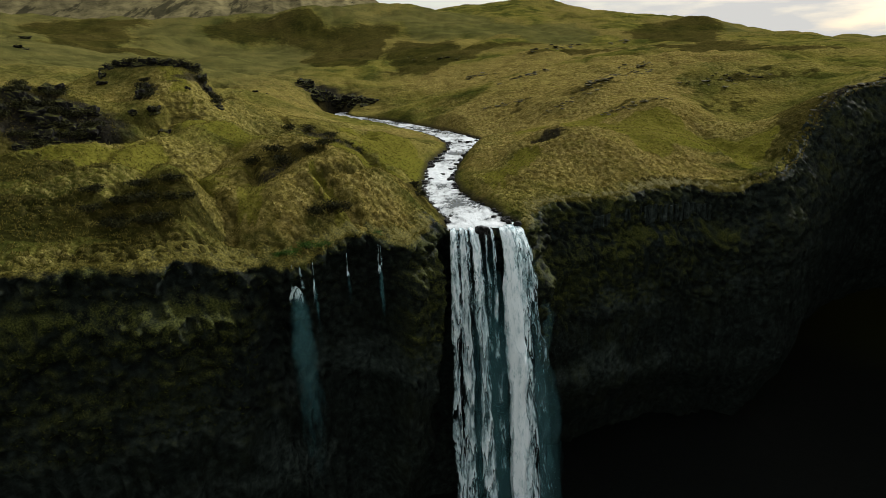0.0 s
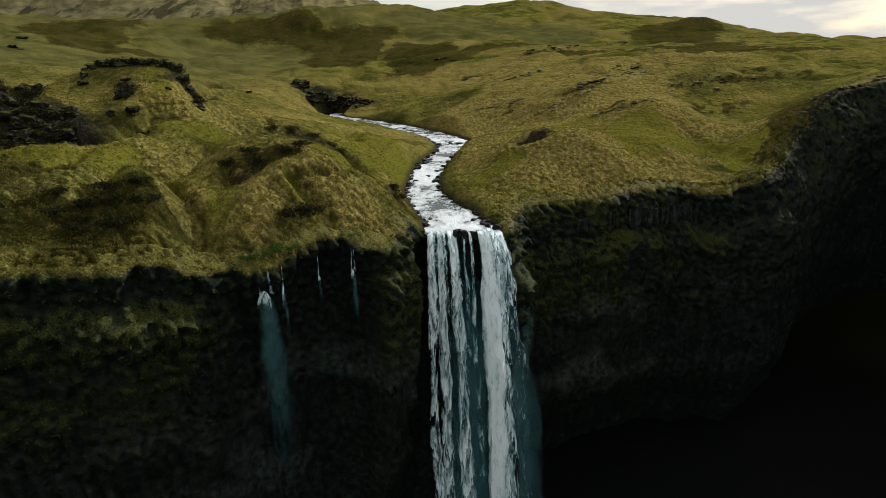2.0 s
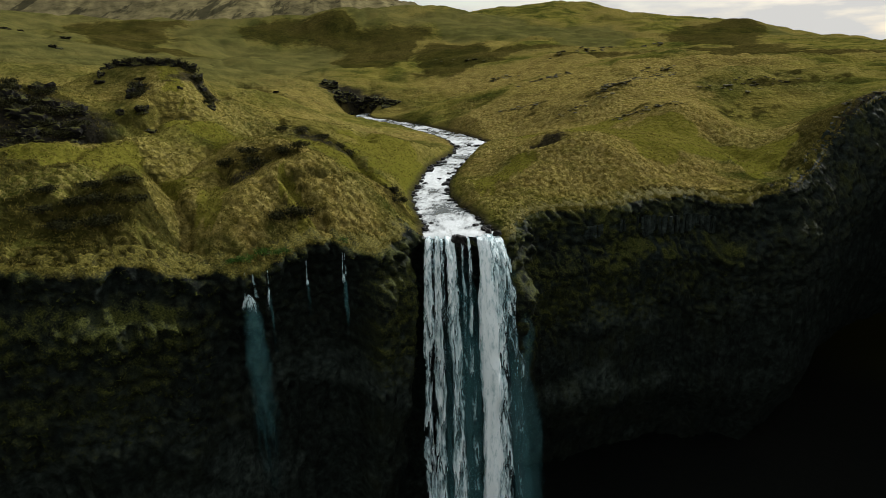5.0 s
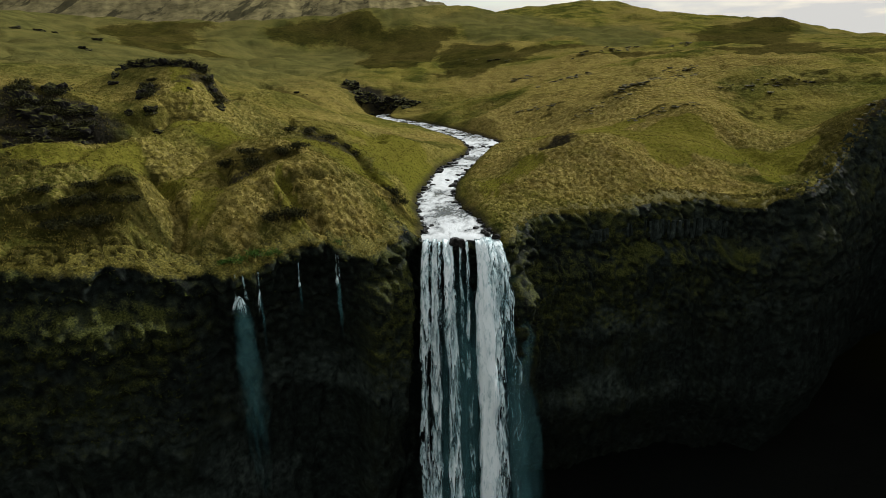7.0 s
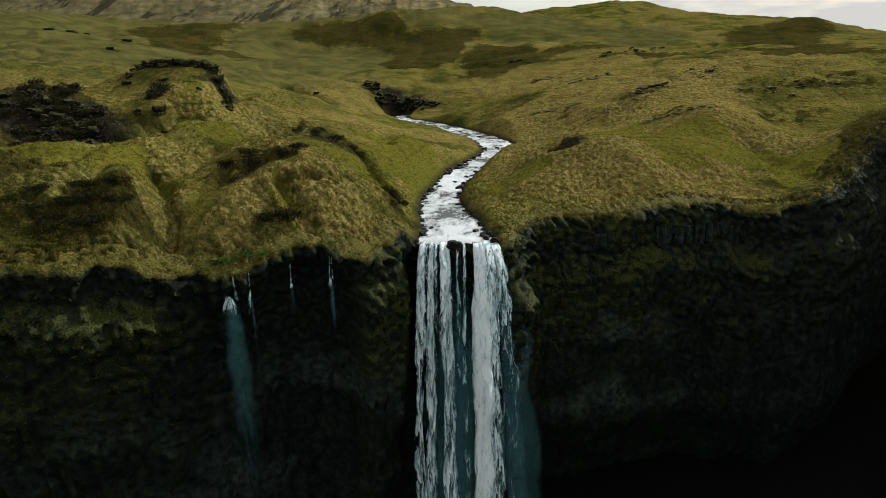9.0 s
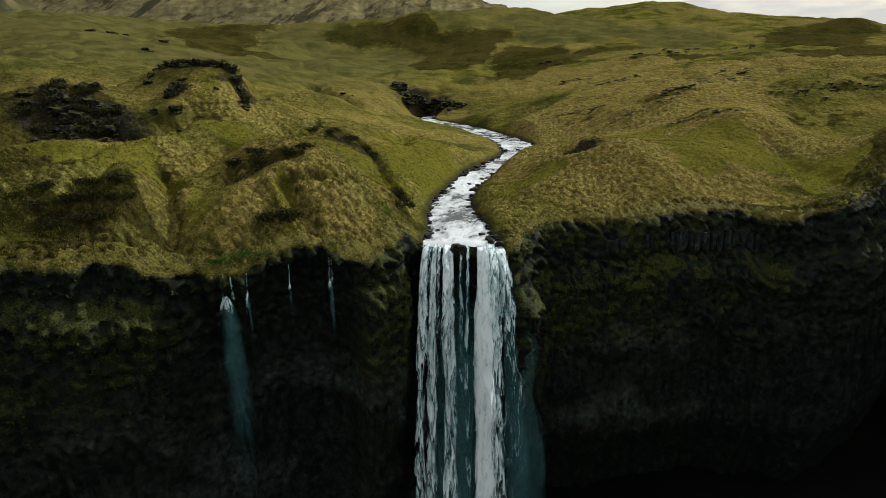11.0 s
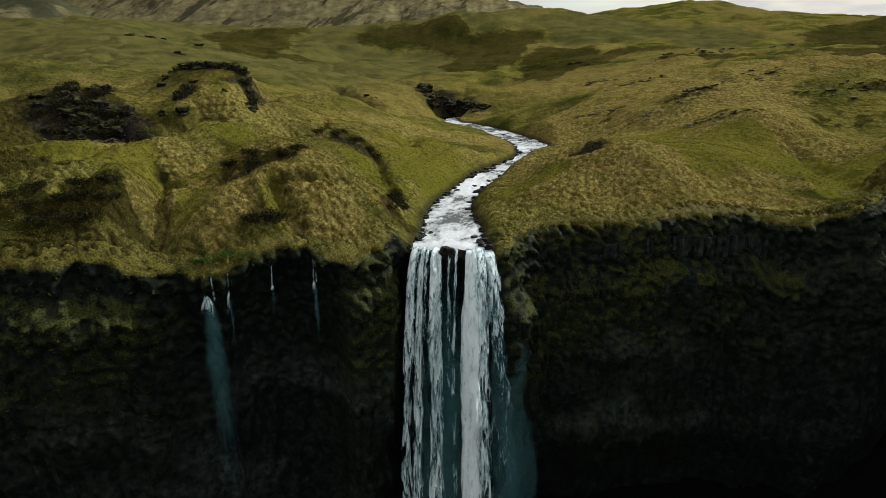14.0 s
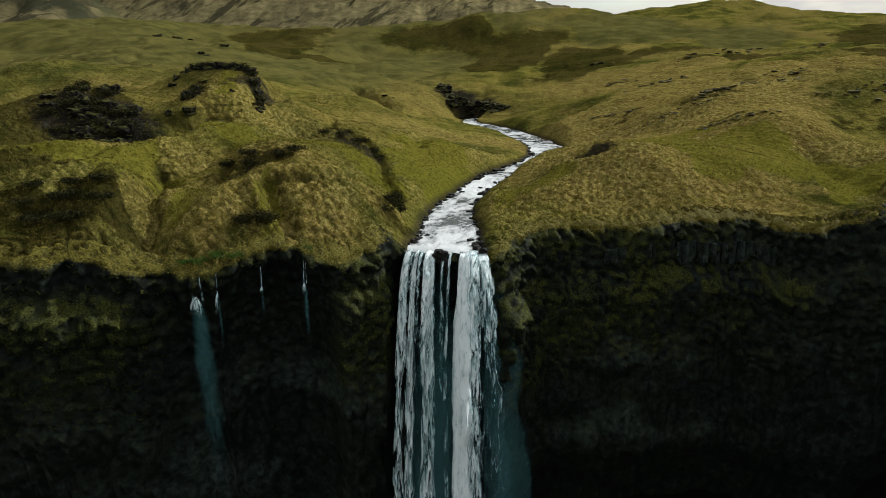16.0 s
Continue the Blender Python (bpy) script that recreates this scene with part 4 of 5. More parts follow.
vz = -60.5 + 2.2 * fbm(vx / 30, vy / 30, 91, 4) - 4.5 * np.exp(-((vx - 4) ** 2 + (vy + 12) ** 2) / 16 ** 2)
vs = np.full(vx.shape, -500.0)
vclose = r2 < 1500
vs[vclose] = behind_rim(vx[vclose], vy[vclose])
vs[~vclose & (vy > -95)] = 500
q2 = grid_faces(*vx.shape)
v, f = kept(np.stack([vx, vy, vz], -1).reshape(-1, 3), q2, ((vs.ravel()[q2] < 60) | (r2.ravel()[q2] < 400)).all(1))
# near the falls the floor turns black: gorge shade put into its colour
floor_shade = 1 - step(110, 190, np.hypot(v[:, 0] - 10, v[:, 1] - 5))
valley = new("valley_floor", mesh_of("valley_floor", v, f[:, ::-1], scree_mat, {"moss": 1 - floor_shade}))
tagged(valley, "wet scree painted dark as shade, and mossy plain at the cliff foot", "ground", kind="structure")
pr, pa = np.meshgrid(np.linspace(0.0, 1, 14), np.linspace(0, 2 * math.pi, 61), indexing="ij")
edge_r = 17 * (1 + 0.25 * fbm(np.cos(pa) * 1.5, np.sin(pa) * 1.5, 61, 3))
pool_x, pool_y = 4 + pr * edge_r * np.cos(pa), -12 + pr * edge_r * 0.8 * np.sin(pa)
pool = new("plunge_pool", mesh_of("plunge_pool", np.stack([pool_x, pool_y, np.full(pr.shape, -61.2)], -1).reshape(-1, 3), grid_faces(*pr.shape),
                                  river_mat, {"froth": (1 - pr).ravel()}, np.stack([pool_x, pool_y], -1).reshape(-1, 2)))
tagged(pool, "churned white pool under the falls", "water", kind="structure")

# ---- the river ----
ly = np.arange(-1.6, 300, 0.4)
lu_ = np.linspace(-1, 1, 41)
yy, uu = np.meshgrid(ly, lu_, indexing="ij")
mid_x, half_w, lean = np.interp(yy, _ry, _rx), np.interp(yy, _ry, _rw), np.interp(yy, _ry, _rs)
wx = mid_x + uu * (half_w + 0.5) * lean
rapid = step(-2, 2, yy) * (1 - step(10, 20, yy)) * 0.6 + step(38, 46, yy) * (1 - step(60, 72, yy)) + 0.45 * step(86, 100, yy) * (1 - step(125, 150, yy))
lip_y = np.interp(wx, rim[:, 0][(rx_ > -12) & (rx_ < 14)], rim[:, 1][(rx_ > -12) & (rx_ < 14)])
wz = river_level(yy) + (0.12 + 0.22 * rapid) * fbm(wx / 1.4, yy / 1.8, 14, 4) - 0.10 * np.abs(uu) ** 4
wz = wz - 0.18 * np.clip(1.6 - (yy - lip_y), 0, 3) ** 1.6
wet = (yy > lip_y + 0.2 + 0.8 * fbm(wx / 1.2, yy * 0, 66, 3)) & (river_edge(wx, yy) < 0.6)
froth = 0.34 + 0.6 * rapid + 1.1 * (fbm(wx / 4, yy / 6, 77, 4)) + 0.5 * (1 - step(0.0, 4.0, yy - lip_y))
qf = grid_faces(*yy.shape)
v, f, fr, wuv = kept(np.stack([wx, yy, wz], -1).reshape(-1, 3), qf, wet.ravel()[qf].all(1), froth.ravel(), np.stack([wx, yy], -1).reshape(-1, 2))
river = new("river", mesh_of("river", v, f, river_mat, {"froth": fr}, wuv))
tagged(river, "shallow white-water river running to the brink", "river", kind="structure")


# ---- the waterfalls ----
brink = (rx_ > -12) & (rx_ < 14)


def plume(name, parent, x0, x1, start_z, speed, drift, widen, fall, thick, mat, body, seed=0, label="", at=None, soft_top=0.0, fade_out=0.0, arch=0.0):
    """One stream of falling water, a flattened hollow tongue that leaves the rock between x0 and x1 and tears open as it drops."""
    cols, rows = max(16, int((x1 - x0) * 18)), max(24, int(fall * 2.2))
    t, a = np.meshgrid(np.linspace(-0.32 if at is None else 0.0, math.sqrt(fall / 4.9), rows), np.linspace(0, 2 * math.pi, cols), indexing="ij")
    u = 0.5 - 0.5 * np.cos(a)
    back = np.sin(a)
    lip_x = x0 + u * (x1 - x0)
    lip = np.interp(lip_x, rim[:, 0][brink], rim[:, 1][brink]) if at is None else at
    lip = lip + (1.7 * fbm(lip_x / 1.3, lip_x * 0 + 2, 58, 3) if at is None else 0)
    fallen = np.clip(t, 0, None)
    ragged = fbm(u * 3.5 + seed, t * 2.4, 40 + seed, 4) + 0.5 * fbm(lip_x * 2.3, t * 6, 80 + seed, 3)
    # the air slows the throw of the water
    thrown = np.where(t > 0, speed * (1 - np.exp(-0.08 * fallen)) / 0.08, speed * t)
    out = thrown + back * thick * (0.35 + 0.5 * fallen) * step(-0.3, 0.1, t) + 0.3 + 0.5 * fallen * ragged
    x = lip_x + drift[0] * out + widen * (u - 0.5) * fallen + 0.45 * fallen * ragged
    y = lip + drift[1] * out
    z = start_z + (0.5 * fbm(lip_x / 0.7, lip_x * 0 + seed, 62, 3) if at is None else 0) - 4.9 * fallen ** 2 - 0.3 * fallen + 0.3 * fallen * ragged + 0.10 * step(0.0, -0.32, t) - arch * (2 * u - 1) ** 2
    full = body[0] + (body[1] - body[0]) * step(0, 2.6, t) - soft_top * np.exp(-3.5 * fallen) - 0.25 * step(-0.2, -0.32, t) - fade_out * step(0.35, 1.0, fallen / fallen.max()) - (0.30 * np.abs(2 * u - 1) ** 5 if mat is fall_mat else 0.95 * np.abs(2 * u - 1) ** 2) - 0.04 * (back < 0)
    uv = np.stack([lip_x + 3.3 * (back < 0) + 7.1 * seed + 0.4 * widen * (u - 0.5) * t, 8 * t + 1.6 * t * t], -1).reshape(-1, 2)
    ob = new(name, mesh_of(name, np.stack([x, y, z], -1).reshape(-1, 3), grid_faces(rows, cols), mat, {"body": full.ravel()}, uv))
    ob.parent = parent
    return tagged(ob, label)


falls = new("waterfall")
tagged(falls, "tall white waterfall plunging in parted streams off the brink", "waterfall")
DRIFT = (0.18, -0.98)
plume("left_stream", falls, -4.2, -3.2, -0.25, 3.4, (0.08, -1.0), 0.45, 58, 0.5, fall_mat, (0.50, 0.34), 1, "torn white outer stream")
plume("lace_stream", falls, -3.3, -2.6, -0.25, 3.5, (0.08, -1.0), 0.35, 48, 0.3, fall_mat, (0.26, 0.08), 2, "lace of broken water between two streams")
plume("inner_stream", falls, -2.7, -1.8, -0.25, 3.7, (0.12, -0.99), 0.45, 58, 0.4, fall_mat, (0.46, 0.36), 11, "white stream that tears into tongues")
plume("strand_stream", falls, -1.7, -1.3, -0.35, 3.7, (0.14, -0.99), 0.20, 34, 0.2, fall_mat, (0.34, 0.14), 12, "thin strand between two streams")
plume("middle_stream", falls, -1.1, 0.2, -0.25, 3.9, (0.26, -0.96), 0.40, 58, 0.4, fall_mat, (0.50, 0.34), 3, "white stream beside the black rock")
plume("lace_curtain", falls, -4.0, 0.1, -0.3, 3.3, (0.12, -0.99), 0.5, 58, 0.5, fall_mat, (0.20, 0.14), 14, "torn curtain of drops behind the streams")
plume("thread_stream", falls, 1.5, 1.9, -0.6, 2.6, DRIFT, 0.1, 22, 0.15, fall_mat, (0.34, 0.18), 4, "thin thread of water over rock")
plume("second_thread", falls, 2.5, 3.0, -0.4, 3.4, DRIFT, 0.15, 40, 0.2, fall_mat, (0.38, 0.24), 5, "thin thread of water over rock")
plume("main_stream", falls, 4.0, 5.7, -0.25, 4.3, (0.24, -0.97), 0.7, 58, 0.6, fall_mat, (0.58, 0.62), 6, "dense white main stream")
plume("outer_stream", falls, 5.5, 6.8, -0.25, 4.2, (0.28, -0.96), 0.7, 58, 0.5, fall_mat, (0.40, 0.33), 7, "lacy stream beside the main one")
plume("lace_edge", falls, 5.2, 7.5, -0.3, 3.4, (0.36, -0.92), 1.0, 58, 0.5, fall_mat, (0.26, 0.15), 15, "lace of drops round the outer stream")
plume("edge_stream", falls, 6.5, 7.7, -0.3, 3.6, (0.50, -0.80), 0.9, 58, 0.5, fall_mat, (0.46, 0.16), 8, "thinning outer edge of the falls")
plume("back_veil", falls, -4.2, 7.0, -0.5, 3.6, DRIFT, 1.3, 58, 0.8, veil_mat, (0.02, 0.52), 9, "grey-green veil of spray behind the streams")
plume("spray_veil", falls, 5.6, 7.8, -2.0, 2.6, (0.60, -0.60), 1.3, 56, 0.8, veil_mat, (0.26, 0.60), 10, "soft haze of spray beside the falls", None, 0.3)
plume("outer_veil", falls, 6.6, 7.9, -3.0, 2.2, (0.9, -0.2), 2.6, 55, 0.9, veil_mat, (0.16, 0.60), 13, "faint drifting edge of the spray", None, 0.3)


def small_fall(x, y, z, ledge, wide, body, seed, label, veil_drop, splash_drop=3.0, blown=(0.2, -0.98)):
    """A trickle that parts over a stone, strikes a ledge and goes on as a veil blown aside."""
    thing = new("trickle_waterfall")
    tagged(thing, label, "waterfall", "small falls off the mossy rim")
    spread = 0.22 * wide
    plume("upper_thread", thing, x - 0.05, x + 0.05, z, 0.3, (-spread, -0.9), 0.12, z - ledge, 0.07, fall_mat, (0.30, 0.32), seed, "", y)
    if wide > 0.9:
        plume("side_thread", thing, x + 0.02, x + 0.12, z - 0.1, 0.3, (2.2 * spread, -0.9), 0.12, z - ledge - 0.2, 0.06, fall_mat, (0.26, 0.28), seed + 1, "", y)
    plume("splash", thing, x - 0.22 * wide, x + 0.26 * wide, ledge + 0.35, 0.7, (0.05, -0.99), 0.35 * wide, splash_drop, 0.3, fall_mat, (0.34, 0.30), seed + 2, "white splash off the ledge", y - 0.3, 0.0, 0.45, 0.35 * wide)
    plume("veil", thing, x - 0.34 * wide, x + 0.36 * wide, ledge - 0.1, 1.0, blown, 0.65 * wide, veil_drop, 0.4, veil_mat, (body + 0.1, body), seed + 3, "faint veil of drops", y - 0.4, 0.2, 0.50, 0.5 * wide)


small_fall(-24.2, -23.6, 1.0, -2.3, 4.0, 0.46, 11, "small waterfall dropping from the turf to a veil", 46, 5.0, (0.35, -0.3))
small_fall(-22.0, -22.0, 0.9, -2.2, 0.6, 0.42, 21, "slender trickle down the dark alcove", 18, 7.5, (0.2, -0.3))
small_fall(-18.2, -17.6, 0.9, -2.2, 0.8, 0.34, 31, "fine thread of water over dark rock", 8, 1.4, (0.2, -0.5))
small_fall(-14.3, -13.2, 0.9, -2.6, 1.0, 0.46, 41, "thin waterfall under a green tuft", 14, 3.6, (0.25, -0.4))

# spray that hangs round the foot of the falls
rng = np.random.default_rng(5)
count = 6000
fall_t = rng.uniform(1.6, 3.4, count)
sx_ = rng.normal(1.5, 3.2, count) + 0.42 * 3 * fall_t + np.abs(rng.normal(0, 1.6, count))
sy_ = -0.91 * 3 * fall_t + rng.normal(0, 1.6, count)
sz_ = -4.6 * fall_t ** 2 + rng.normal(0, 1.5, count)
size = rng.uniform(0.008, 0.022, count)
tet = np.array([(1, 1, 1), (-1, -1, 1), (-1, 1, -1), (1, -1, -1)], float)
sv = (np.stack([sx_, sy_, sz_], -1)[:, None, :] + tet[None] * size[:, None, None]).reshape(-1, 3)
sf = (np.arange(count)[:, None, None] * 4 + np.array([(0, 1, 2), (0, 3, 1), (0, 2, 3), (1, 3, 2)])[None]).reshape(-1, 3)
spray = new("spray", mesh_of("spray", sv, sf, spray_mat))
tagged(spray, "fine white spray hanging round the lower falls", "spray", kind="stuff")

# ---- rocks ----


def rock_mesh(name, seed, mat, cuts=3, rough=0.35, boxy=0.35):
    """A weathered stone of about one metre, flattened below, with facets and cracks."""
    bm = bmesh.new()
    bmesh.ops.create_icosphere(bm, subdivisions=cuts, radius=0.5)
    off = Vector((seed * 13.1, seed * 7.7, seed * 3.3))
    for vert in bm.verts:
        p = vert.co.copy()
        d = p.normalized()
        m = max(abs(d.x), abs(d.y), abs(d.z))
        p = p.lerp(d * (0.5 / m) * 0.8, boxy)
        k = noise.fractal(p * 2.2 + off, 0.9, 2.1, 4) * rough
        facet = (noise.cell(p * 3.1 + off) - 0.5) * 0.16 * (rough / 0.35)
        p *= 1 + k + facet
        if p.z < -0.22:
            p.z = -0.22 + (p.z + 0.22) * 0.3
        vert.co = p
    me = bpy.data.meshes.new(name)
    bm.to_mesh(me)
    bm.free()
    me.materials.append(mat)
    return me


CRAG_MESHES = [rock_mesh("rock_outcrop", 3 + k, rock_mat, 4, 0.55, 0.5) for k in range(5)]
STONE_MESHES = [rock_mesh("boulder", 21 + k, wet_mat, 3, 0.32, 0.4) for k in range(5)]
SLAB_MESHES = [rock_mesh("rock_slab", 41 + k, lichen_mat, 3, 0.5, 0.6) for k in range(4)]
pick = random.Random(7)


def land(x, y):
    """The height of the finished ground, tussocks and all."""
    i = min(int(np.searchsorted(reach, math.hypot(x - 5, y + 95))), len(reach) - 1)
    j = min(int(np.searchsorted(bearing, math.atan2(x - 5, y + 95))), len(bearing) - 1)
    return float(gz[i, j])


def set_rock(meshes, name, x, y, w, d, h, label, category, group, sink=0.3, turn=None, z=None):
    ob = new(name, pick.choice(meshes))
    base = land(x, y) if z is None else z
    ob.location = (x, y, base + h * (0.22 - sink))
    ob.rotation_euler = (pick.uniform(-0.15, 0.15), pick.uniform(-0.15, 0.15), pick.uniform(0, 6.28) if turn is None else turn)
    ob.scale = (w, d, h)
    return tagged(ob, label, category, group)


# the black crags on the knoll
for x, y, w, h in [(-90, 17, 5.0, 4.0), (-86, 13.5, 6.5, 5.0), (-85.5, 20.5, 5.5, 5.0), (-80, 16, 7.0, 5.5), (-83, 11, 6.0, 4.5), (-78.5, 11, 7.0, 6.0), (-74, 12.5, 5.5, 4.5),
                   (-72.5, 8.5, 5.0, 4.0), (-79, 6.5, 6.0, 4.5), (-79.5, 1.5, 4.5, 3.6), (-76.5, 17.5, 5.0, 4.0), (-75, 4.5, 4.5, 3.2), (-69.5, 9.5, 3.6, 2.8), (-88, 8, 4.5, 3.4),
                   (-66, 10, 2.2, 1.6), (-71, 3.5, 2.4, 1.6), (-66, 6.5, 2.0, 1.3), (-92, 11, 4.2, 3.0)]:
    set_rock(CRAG_MESHES, "rock_outcrop", x, y, w, w * 0.8, h * 0.85, "jagged black lava crag half sunk in pasture", "rock", "black crags on the knoll", 0.36)
for x, y, w, h in [(-93, 54, 4.2, 3.0), (-89.5, 52.5, 4.8, 3.6), (-86, 51, 5.0, 3.6), (-82, 51, 5.0, 3.2), (-78.5, 51, 4.6, 3.0), (-75, 50.5, 4.6, 3.4), (-71.5, 49.5, 4.6, 3.6),
                   (-68.5, 48, 4.2, 3.6), (-66, 46, 4.0, 3.6), (-64, 44, 3.8, 3.2), (-62, 42, 3.8, 3.0), (-60, 39.5, 3.4, 2.6), (-58.5, 37, 2.6, 1.9), (-73, 33.5, 4.6, 4.2), (-71.5, 30, 4.0, 3.6),
                   (-66.5, 24, 3.4, 2.4), (-64, 22, 3.0, 1.8), (-69.5, 21, 2.4, 1.6), (-90, 46, 3.0, 2.2), (-88, 42, 2.6, 1.7), (-64.5, 36, 1.8, 1.6), (-57, 22, 2.8, 1.4), (-59.5, 24, 1.9, 1.2)]:
    set_rock(CRAG_MESHES, "rock_outcrop", x, y, w, w * 0.75, h, "broken black lava rock on the grassy crest", "rock", "rocks along the knoll's crest", 0.32)
# the dark wall of the hollow where the river comes in
for x, y, w, h in [(-118, 310, 10, 6), (-112, 304, 11, 7), (-106, 298, 12, 8), (-100, 293, 12, 9), (-94, 289, 12, 9), (-88, 286, 12, 8), (-81, 284, 12, 7), (-74, 281, 11, 5.5), (-67, 277, 10, 4),
                   (-109, 293, 9, 6), (-101, 285, 10, 7), (-94, 279, 9, 6), (-87, 277, 9, 5), (-78, 275, 8, 4), (-70, 271, 7, 3)]:
    set_rock(CRAG_MESHES, "rock_outcrop", x, y, w, w * 0.7, h, "shadowed dark rock wall of a stream hollow", "rock", "rock wall of the hollow", 0.3)
for x, y, w, h in [(-463, 417, 8, 3.0), (-451, 431, 8, 3.0), (-440, 436, 6, 2.2), (-382, 416, 7, 2.6), (-374, 412, 5, 1.8), (-272, 260, 6, 2.4), (-265, 256, 4, 1.6), (-120, 228, 4, 1.4), (-114, 224, 3, 1.2)]:
    set_rock(CRAG_MESHES, "rock_outcrop", x, y, 1.5 * w, w * 0.8, 1.1 * h, "small dark rock outcrop on far green slopes", "rock", "far outcrops", 0.25)
# low ribs of rock on the right-hand slopes
for cx0, cy0, cx1, cy1, many, w, h, broad in [(35, 120, 46, 130, 30, 2.6, 1.2, 2.4), (46, 130, 76, 194, 70, 2.8, 1.2, 3.6), (38, 92, 57, 86, 36, 1.7, 0.6, 1.2), (24, 119, 32, 114, 18, 1.7, 0.6, 1.2), (5, 156, 18, 148, 24, 2.0, 0.7, 1.8),
                                              (16, 207, 32, 221, 34, 3.0, 1.4, 2.6), (-7, 289, 9, 282, 24, 3.4, 1.2, 3.0), (36, 317, 66, 451, 34, 4.5, 1.8, 4.0), (66, 451, 133, 500, 40, 5.5, 2.0, 5.0),
                                              (-99, 461, -10, 392, 24, 4.5, 1.2, 6.0), (70, 116, 101, 127, 30, 2.2, 0.8, 2.4), (84, 62, 118, 84, 24, 2.6, 1.0, 2.0)]:
    for k in range(many):
        q = (k + pick.uniform(-0.4, 0.4)) / many
        s_ = pick.uniform(0.35, 1.2)
        set_rock(SLAB_MESHES, "rock_slab", cx0 + q * (cx1 - cx0) + pick.gauss(0, 1.0) * broad, cy0 + q * (cy1 - cy0) + pick.gauss(0, 1.0) * broad,
                 w * s_, w * s_ * 0.7, 0.45 * h * s_, "lichened grey rock slab in rough grass", "rock", "rock ribs on the hillside", 0.22)

# boulders in the river and along its banks
for x, y, w, h in [(-12.8, 64, 2.4, 1.1), (-11.0, 70, 2.6, 0.9), (-10.6, 75, 2.2, 1.0), (-6.0, 45.5, 1.8, 1.0), (-5.2, 38, 1.8, 0.9), (-6.5, 113, 1.7, 1.1), (-3.8, 112, 1.9, 1.2), (-1.0, 116, 1.6, 0.9),
                   (-8.5, 50, 1.4, 0.8), (-11.2, 45, 1.6, 0.8), (0.6, 108, 1.8, 1.2), (-18.5, 150, 1.6, 0.9), (-7.0, 57, 1.6, 0.8), (-11.8, 36, 1.5, 0.7), (-4.9, 33, 1.6, 0.8), (-3.0, 92, 1.5, 0.8),
                   (3.5, 7, 1.6, 0.8), (5.2, 4.2, 1.7, 0.9), (-4.5, 8, 1.3, 0.6), (-1.5, 100, 1.4, 0.7), (-30, 171, 1.6, 0.8), (-42, 193, 1.6, 0.8)]:
    set_rock(STONE_MESHES, "boulder", x, y, w, w * 0.75, h, "wet black boulder standing in white water", "boulder", "boulders in the river", 0.1, z=float(river_level(y)) - 0.15)
for k in range(230):
    y = 2 + 150 * pick.random() ** 1.25
    side = pick.choice((-1, 1))
    i = int((y + 3) / 0.5)
    x = float(_rx[i]) + side * (float(_rw[i]) + pick.uniform(-0.5, 0.5)) * float(_rs[i])
    w = pick.uniform(0.5, 1.3) + 0.9 * pick.random() ** 4
    set_rock(STONE_MESHES, "boulder", x, y, w, w * 0.8, w * 0.55, "wet dark stone on the river bank", "boulder", "stones along the banks", 0.1, z=float(river_level(y)) - 0.05)
for k in range(26):
    y = 26 + 95 * (k + pick.random()) / 26
    i = int((y + 3) / 0.5)
    side = -1 if k % 2 else 1
    w = pick.uniform(1.5, 2.7)
    x = float(_rx[i]) + side * (float(_rw[i]) - pick.uniform(-0.2, 1.0)) * float(_rs[i])
    set_rock(STONE_MESHES, "boulder", x, y, w, w * 0.65, w * 0.38, "broad black slab at the water's edge", "boulder", "slabs along the banks", 0.1, z=float(river_level(y)) - 0.05)
set_rock(STONE_MESHES, "boulder", 1.0, -0.5, 2.5, 2.2, 2.8, "black wet rock that parts the falls at the brink", "boulder", "", 0.0, 0.3, z=-1.45)
set_rock(STONE_MESHES, "boulder", 2.0, -0.9, 1.6, 1.6, 3.4, "black wet rock face between the streams", "boulder", "", 0.0, 0.9, z=-3.2)
set_rock(STONE_MESHES, "boulder", 5.9, 2.6, 1.6, 1.3, 0.9, "dark stone beside the brink", "boulder", "", 0.1, z=0.0)
set_rock(STONE_MESHES, "boulder", 7.4, 1.6, 1.5, 1.3, 1.0, "dark stone beside the brink", "boulder", "", 0.1, z=-0.1)
set_rock(STONE_MESHES, "boulder", -5.8, -0.4, 1.6, 1.5, 1.2, "dark stone beside the brink", "boulder", "", 0.1, z=-0.1)

# ---- shrubs ----


